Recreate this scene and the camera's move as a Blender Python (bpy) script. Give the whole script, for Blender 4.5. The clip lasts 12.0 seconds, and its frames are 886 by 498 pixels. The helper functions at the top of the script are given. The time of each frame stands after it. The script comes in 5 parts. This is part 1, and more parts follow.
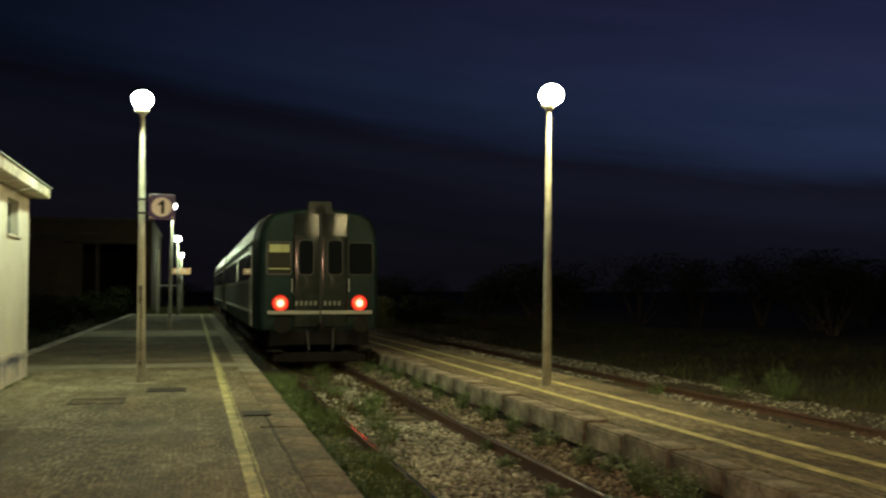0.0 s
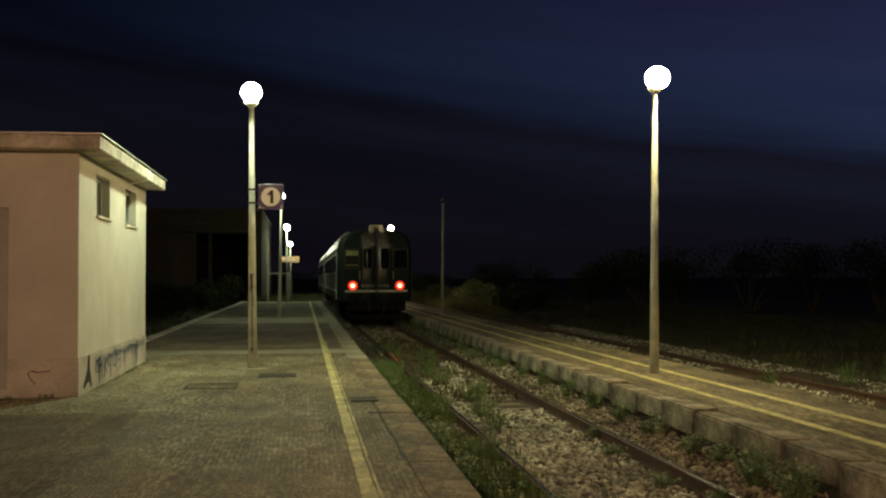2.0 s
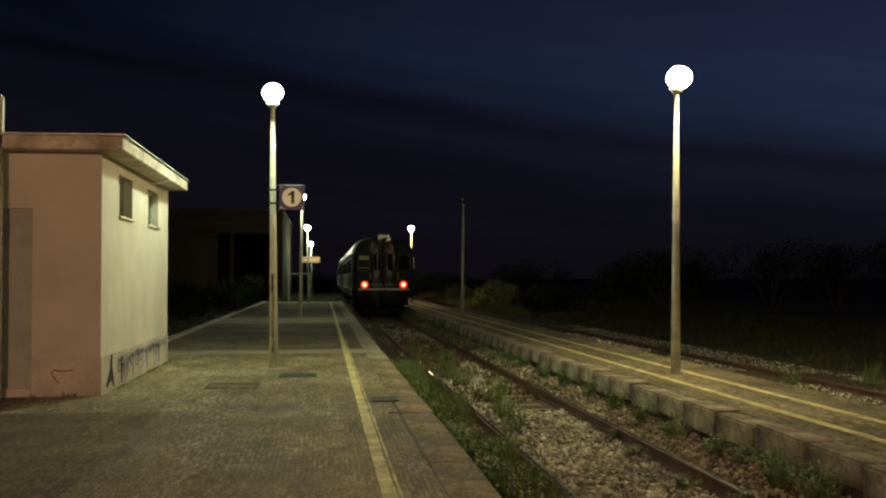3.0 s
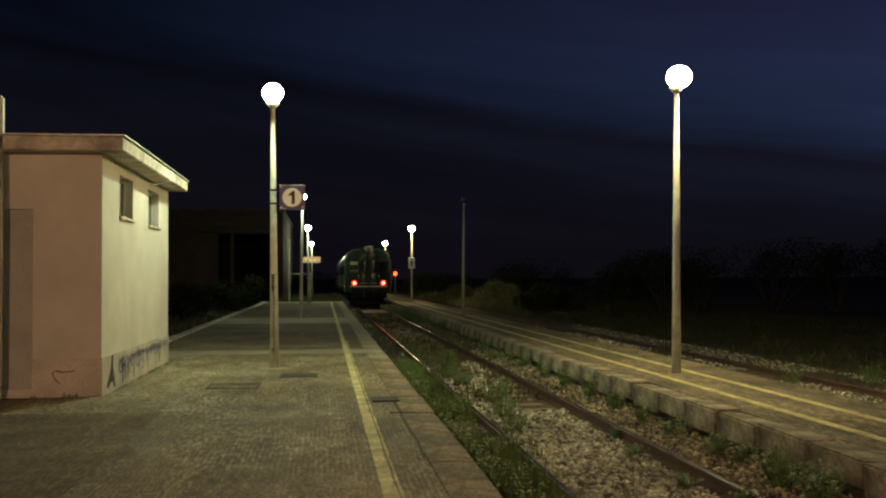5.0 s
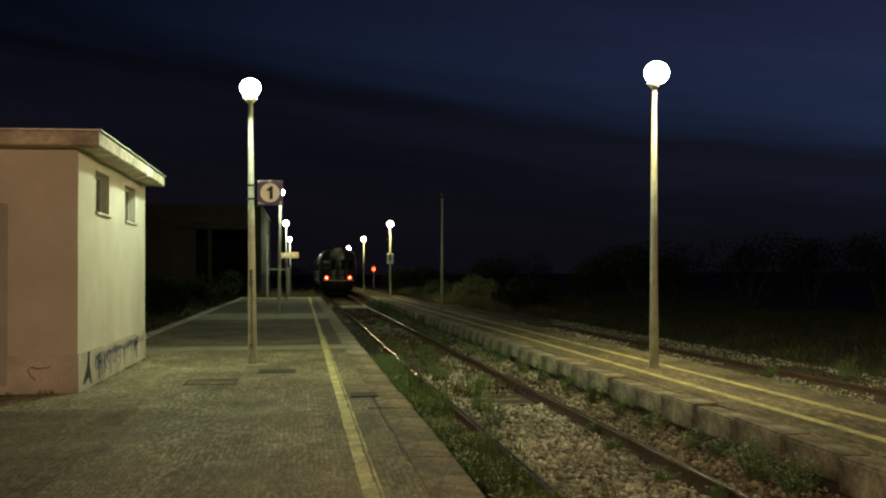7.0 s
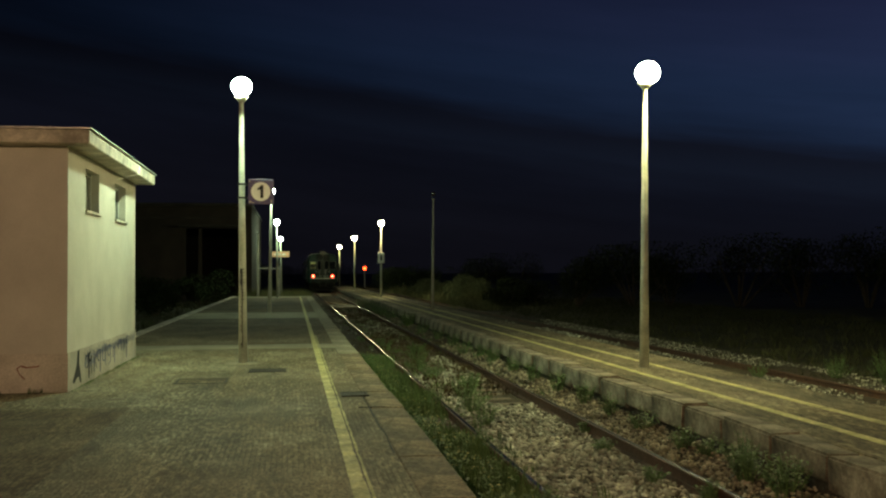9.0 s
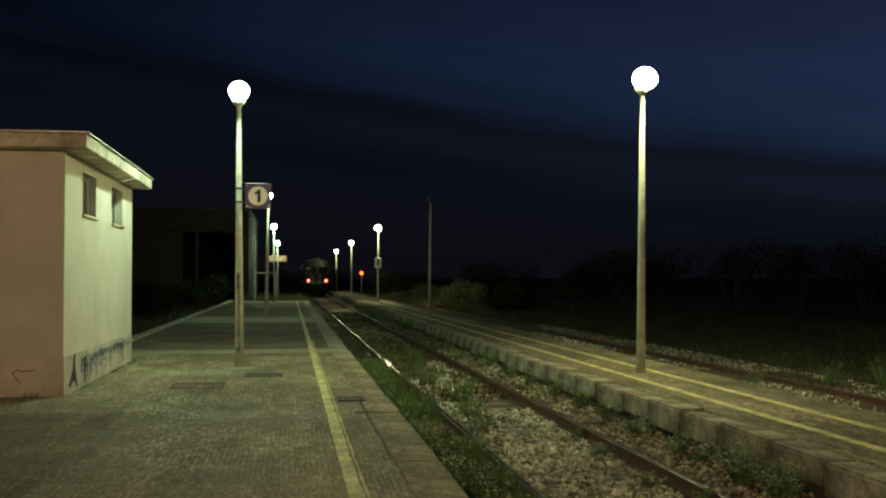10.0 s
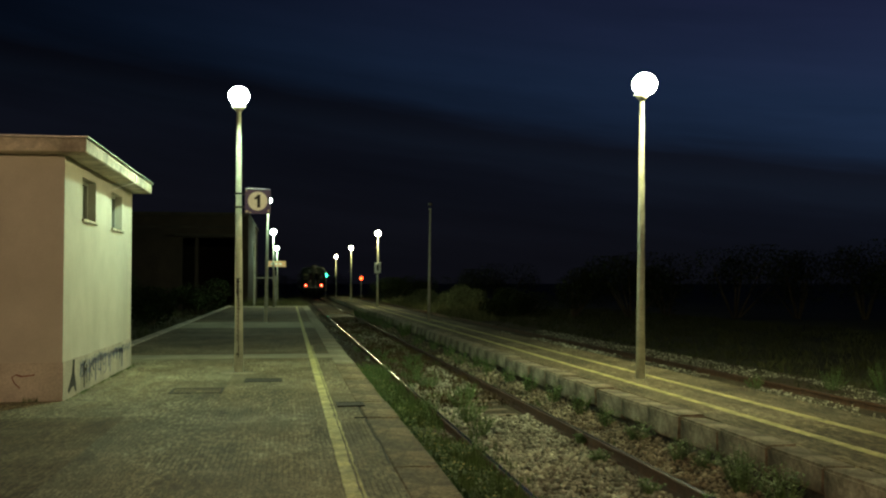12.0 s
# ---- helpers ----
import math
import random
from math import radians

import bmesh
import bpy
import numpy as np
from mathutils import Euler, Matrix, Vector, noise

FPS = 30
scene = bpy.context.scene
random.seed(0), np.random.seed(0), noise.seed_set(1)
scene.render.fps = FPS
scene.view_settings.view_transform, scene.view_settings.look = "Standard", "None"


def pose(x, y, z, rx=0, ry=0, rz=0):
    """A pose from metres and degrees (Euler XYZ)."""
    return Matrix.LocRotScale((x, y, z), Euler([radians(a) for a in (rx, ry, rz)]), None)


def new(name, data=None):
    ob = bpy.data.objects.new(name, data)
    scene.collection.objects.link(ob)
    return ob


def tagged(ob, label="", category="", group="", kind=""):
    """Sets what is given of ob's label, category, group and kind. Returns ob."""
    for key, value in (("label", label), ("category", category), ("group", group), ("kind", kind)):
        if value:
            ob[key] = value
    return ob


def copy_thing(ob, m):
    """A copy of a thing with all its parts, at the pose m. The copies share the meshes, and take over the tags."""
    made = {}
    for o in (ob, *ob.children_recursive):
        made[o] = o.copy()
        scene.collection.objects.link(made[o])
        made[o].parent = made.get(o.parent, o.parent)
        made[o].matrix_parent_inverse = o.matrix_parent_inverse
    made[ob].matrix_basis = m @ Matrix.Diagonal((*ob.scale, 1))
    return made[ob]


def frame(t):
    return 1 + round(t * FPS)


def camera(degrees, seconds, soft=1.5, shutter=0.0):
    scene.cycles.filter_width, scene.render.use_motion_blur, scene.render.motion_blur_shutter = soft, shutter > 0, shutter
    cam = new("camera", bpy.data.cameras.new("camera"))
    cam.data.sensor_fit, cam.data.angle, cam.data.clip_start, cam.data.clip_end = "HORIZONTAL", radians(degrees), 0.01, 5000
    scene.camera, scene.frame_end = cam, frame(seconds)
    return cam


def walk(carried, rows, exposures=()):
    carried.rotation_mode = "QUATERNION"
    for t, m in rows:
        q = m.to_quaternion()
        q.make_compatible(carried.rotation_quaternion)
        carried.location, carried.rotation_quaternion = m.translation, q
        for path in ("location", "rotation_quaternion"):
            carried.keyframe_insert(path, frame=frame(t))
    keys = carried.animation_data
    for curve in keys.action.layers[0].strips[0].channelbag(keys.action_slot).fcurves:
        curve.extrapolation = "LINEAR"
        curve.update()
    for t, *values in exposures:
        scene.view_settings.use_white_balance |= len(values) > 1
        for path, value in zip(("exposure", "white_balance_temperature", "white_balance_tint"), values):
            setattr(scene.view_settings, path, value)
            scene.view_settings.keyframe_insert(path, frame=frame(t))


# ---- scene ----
cam = camera(47.0, 12.0, soft=2.2, shutter=0.8)
EYE = (0.0, 0.0, 1.45)
# seconds, yaw, pitch, roll of a camera on a tripod that pans after the train
TURNS = [
    (0.0, -13.72, 2.353, -0.05), (0.5, -11.41, 2.094, 0.0), (1.0, -9.654, 1.867, 0.10), (1.5, -8.55, 1.722, 0.09),
    (2.0, -7.842, 1.632, 0.18), (2.5, -7.212, 1.632, 0.14), (3.0, -6.695, 1.656, 0.10), (3.5, -6.38, 1.67, 0.12),
    (4.0, -6.27, 1.675, 0.17), (4.5, -6.38, 1.665, 0.22),
    (5.0, -6.664, 1.643, 0.25), (5.5, -7.002, 1.586, 0.30), (6.0, -7.408, 1.495, 0.30), (6.5, -7.67, 1.42, 0.33),
    (7.0, -7.867, 1.377, 0.32), (8.0, -8.17, 1.30, 0.27), (9.0, -8.379, 1.337, 0.21), (9.5, -8.47, 1.479, 0.16),
    (10.0, -8.552, 1.617, 0.04), (10.5, -8.641, 1.759, 0.0), (11.0, -8.679, 1.844, -0.10), (11.5, -8.668, 1.922, -0.10),
    (12.0, -8.575, 1.917, -0.04)]
# the clip's camera slowly shifts its white balance from warm to green
BALANCE = [(0.0, 0.17, 7400, 26), (3.0, 0.17, 7600, 31), (5.5, 0.17, 7500, 29), (7.0, 0.17, 7300, 22), (9.0, 0.17, 6950, 12), (12.0, 0.17, 6800, 6)]
walk(cam, [(t, pose(*EYE, 90 + p, r, y)) for t, y, p, r in TURNS], BALANCE)

# ---- sky and light ----
LAMP_GREEN = (0.69, 1.0, 0.67)     # mercury lamps of the left platform
LAMP_WARM = (0.96, 0.93, 0.47)      # lamps of the island platform
LAMP_AMBER = (1.0, 0.64, 0.38)     # the older lamp behind the camera
LAMP_POWER = 640.0


def night_sky():
    w = bpy.data.worlds.new("night_sky")
    w.use_nodes = True
    n, l = w.node_tree.nodes, w.node_tree.links
    n.clear()
    out, bg = n.new("ShaderNodeOutputWorld"), n.new("ShaderNodeBackground")
    co, sep = n.new("ShaderNodeTexCoord"), n.new("ShaderNodeSeparateXYZ")
    l.new(co.outputs["Generated"], sep.inputs[0])

    def maths(op, a, b, c=None):
        q = n.new("ShaderNodeMath")
        q.operation = op
        for k, v in enumerate((a, b, c)):
            if v is None:
                continue
            if isinstance(v, (int, float)):
                q.inputs[k].default_value = v
            else:
                l.new(v, q.inputs[k])
        return q.outputs[0]

    def spread(v, lo, hi, flo, fhi):
        q = n.new("ShaderNodeMapRange")
        q.inputs[1].default_value, q.inputs[2].default_value, q.inputs[3].default_value, q.inputs[4].default_value = lo, hi, flo, fhi
        l.new(v, q.inputs[0])
        return q.outputs[0]

    # cloud layers slope gently down towards the east
    layer = maths("MULTIPLY_ADD", sep.outputs["X"], 0.14, sep.outputs["Z"])
    flat = n.new("ShaderNodeCombineXYZ")
    l.new(sep.outputs["X"], flat.inputs[0])
    l.new(sep.outputs["Y"], flat.inputs[1])
    l.new(maths("MULTIPLY", layer, 9.0), flat.inputs[2])
    soft = n.new("ShaderNodeTexNoise")
    soft.inputs["Scale"].default_value, soft.inputs["Detail"].default_value, soft.inputs["Roughness"].default_value = 2.6, 4.0, 0.55
    l.new(flat.outputs[0], soft.inputs[0])
    wave = maths("MULTIPLY_ADD", maths("SUBTRACT", soft.outputs[0], 0.5), 0.05, layer)
    ramp = n.new("ShaderNodeValToRGB")
    el = ramp.color_ramp.elements
    el[0].position, el[0].color = 0.0, (0.0038, 0.0039, 0.0064, 1)
    el[1].position, el[1].color = 0.7, (0.0008, 0.0011, 0.003, 1)
    for p, c in ((0.07, (0.0039, 0.0043, 0.0076)), (0.13, (0.0037, 0.0048, 0.0097)), (0.153, (0.0042, 0.0063, 0.0128)), (0.171, (0.0032, 0.0043, 0.0088)), (0.192, (0.0042, 0.0086, 0.0215)),
                 (0.225, (0.0050, 0.0104, 0.0270)), (0.27, (0.0048, 0.0082, 0.0225)), (0.32, (0.0046, 0.0066, 0.0195))):
        e = el.new(p)
        e.color = (*c, 1)
    l.new(wave, ramp.inputs[0])
    # the last light of dusk lies to the east of the line, well above the horizon
    east = spread(sep.outputs["X"], -0.25, 0.55, 0.26, 2.2)
    high = spread(layer, 0.12, 0.22, 0.0, 1.0)
    up = n.new("ShaderNodeMix")
    up.inputs["A"].default_value = 0.88
    l.new(high, up.inputs["Factor"])
    l.new(east, up.inputs["B"])
    mix = n.new("ShaderNodeVectorMath")
    mix.operation = "SCALE"
    l.new(ramp.outputs[0], mix.inputs[0])
    l.new(maths("MULTIPLY", up.outputs[0], spread(soft.outputs[0], 0.3, 0.7, 0.82, 1.18)), mix.inputs["Scale"])
    l.new(mix.outputs[0], bg.inputs[0])
    bg.inputs[1].default_value = 1.0
    l.new(bg.outputs[0], out.inputs[0])
    scene.world = w


night_sky()
scene.view_settings.exposure = 0.0


# ---- materials ----
def surface(name, a, b, scale=6.0, rough=0.8, metal=0.0, bump=0.25, fine=60.0, stain=(0.5, 0.5), stretch=(1, 1, 1), spec=0.5, island=0.0, obj=0.0, depth=0.01, grit=0.17):
    """Two colours mixed by coarse noise, a fine grain on top, stains (scale, strength), bump from the grain."""
    m = bpy.data.materials.new(name)
    m.use_nodes = True
    n, l = m.node_tree.nodes, m.node_tree.links
    bs = n["Principled BSDF"]
    geo = n.new("ShaderNodeTexCoord")
    mp = n.new("ShaderNodeMapping")
    mp.inputs["Scale"].default_value = stretch
    l.new(geo.outputs["Object"], mp.inputs[0])

    def nz(s, d, r=0.55):
        q = n.new("ShaderNodeTexNoise")
        q.inputs["Scale"].default_value, q.inputs["Detail"].default_value, q.inputs["Roughness"].default_value = s, d, r
        l.new(mp.outputs[0], q.inputs[0])
        return q.outputs[0]

    coarse, grain, spots = nz(scale, 5), nz(fine, 3, 0.7), nz(stain[0], 6, 0.65)
    mr = n.new("ShaderNodeMapRange")
    mr.inputs[1].default_value, mr.inputs[2].default_value = 0.32, 0.68
    l.new(coarse, mr.inputs[0])
    mx = n.new("ShaderNodeMix")
    mx.data_type = "RGBA"
    mx.inputs["A"].default_value, mx.inputs["B"].default_value = (*a, 1), (*b, 1)
    l.new(mr.outputs[0], mx.inputs["Factor"])
    last = mx.outputs["Result"]

    def scale_by(last, sock, lo, hi, flo, fhi):
        r = n.new("ShaderNodeMapRange")
        r.inputs[1].default_value, r.inputs[2].default_value, r.inputs[3].default_value, r.inputs[4].default_value = lo, hi, flo, fhi
        l.new(sock, r.inputs[0])
        v = n.new("ShaderNodeVectorMath")
        v.operation = "SCALE"
        l.new(last, v.inputs[0])
        l.new(r.outputs[0], v.inputs["Scale"])
        return v.outputs[0]

    last = scale_by(last, spots, 0.35, 0.65, 1 - stain[1], 1 + stain[1] * 0.4)
    last = scale_by(last, grain, 0.3, 0.7, 1 - grit, 1 + grit)
    if island:
        g = n.new("ShaderNodeNewGeometry")
        last = scale_by(last, g.outputs["Random Per Island"], 0, 1, 1 - island, 1 + island)
    if obj:
        g = n.new("ShaderNodeObjectInfo")
        last = scale_by(last, g.outputs["Random"], 0, 1, 1 - obj, 1 + obj)
    l.new(last, bs.inputs["Base Color"])
    rr = n.new("ShaderNodeMapRange")
    rr.inputs[3].default_value, rr.inputs[4].default_value = max(0.02, rough - 0.1), min(1, rough + 0.1)
    l.new(spots, rr.inputs[0])
    l.new(rr.outputs[0], bs.inputs["Roughness"])
    bs.inputs["Metallic"].default_value = metal
    bs.inputs["Specular IOR Level"].default_value = spec
    if bump:
        bp = n.new("ShaderNodeBump")
        bp.inputs["Strength"].default_value, bp.inputs["Distance"].default_value = bump, depth
        l.new(grain, bp.inputs["Height"])
        l.new(bp.outputs[0], bs.inputs["Normal"])
    return m


def glow(name, colour, strength):
    m = bpy.data.materials.new(name)
    m.use_nodes = True
    bs = m.node_tree.nodes["Principled BSDF"]
    bs.inputs["Base Color"].default_value = (*colour, 1)
    bs.inputs["Emission Color"].default_value = (*colour, 1)
    bs.inputs["Emission Strength"].default_value = strength
    return m


def tail_lens(name):
    """Red lens, bulb shining through its middle; glare halo painted as fading emission."""
    m = bpy.data.materials.new(name)
    m.use_nodes = True
    n, l = m.node_tree.nodes, m.node_tree.links
    bs = n["Principled BSDF"]
    bs.inputs["Base Color"].default_value, bs.inputs["Roughness"].default_value = (0.3, 0.01, 0.006, 1), 0.2
    co, ln, sep, cmb = n.new("ShaderNodeTexCoord"), n.new("ShaderNodeVectorMath"), n.new("ShaderNodeSeparateXYZ"), n.new("ShaderNodeCombineXYZ")
    l.new(co.outputs["Object"], sep.inputs[0])
    l.new(sep.outputs["X"], cmb.inputs[0])
    l.new(sep.outputs["Z"], cmb.inputs[1])
    ln.operation = "LENGTH"
    l.new(cmb.outputs[0], ln.inputs[0])
    hue, pw = n.new("ShaderNodeValToRGB"), n.new("ShaderNodeValToRGB")
    for r, stops in ((hue, ((0.0, (1, 0.10, 0.05)), (0.07, (1, 0.085, 0.038)), (0.11, (1, 0.07, 0.03)), (0.19, (1, 0.03, 0.01)))), (pw, ((0.0, (1, 1, 1)), (0.03, (0.30, 0.30, 0.30)), (0.07, (0.065, 0.065, 0.065)), (0.11, (0.013, 0.013, 0.013)), (0.15, (0.0065, 0.0065, 0.0065)), (0.19, (0.0018, 0.0018, 0.0018))))):
        el = r.color_ramp.elements
        el[0].position, el[0].color = stops[0][0], (*stops[0][1], 1)
        el[1].position, el[1].color = stops[-1][0], (*stops[-1][1], 1)
        for p, c in stops[1:-1]:
            e = el.new(p)
            e.color = (*c, 1)
        l.new(ln.outputs["Value"], r.inputs[0])
    mu = n.new("ShaderNodeMath")
    mu.operation = "MULTIPLY"
    mu.inputs[1].default_value = 140.0
    l.new(pw.outputs[0], mu.inputs[0])
    l.new(hue.outputs[0], bs.inputs["Emission Color"])
    l.new(mu.outputs[0], bs.inputs["Emission Strength"])
    return m


def glass(name, colour, rough=0.05):
    m = bpy.data.materials.new(name)
    m.use_nodes = True
    bs = m.node_tree.nodes["Principled BSDF"]
    bs.inputs["Base Color"].default_value = (*colour, 1)
    bs.inputs["Roughness"].default_value = rough
    bs.inputs["Specular IOR Level"].default_value = 0.7
    return m


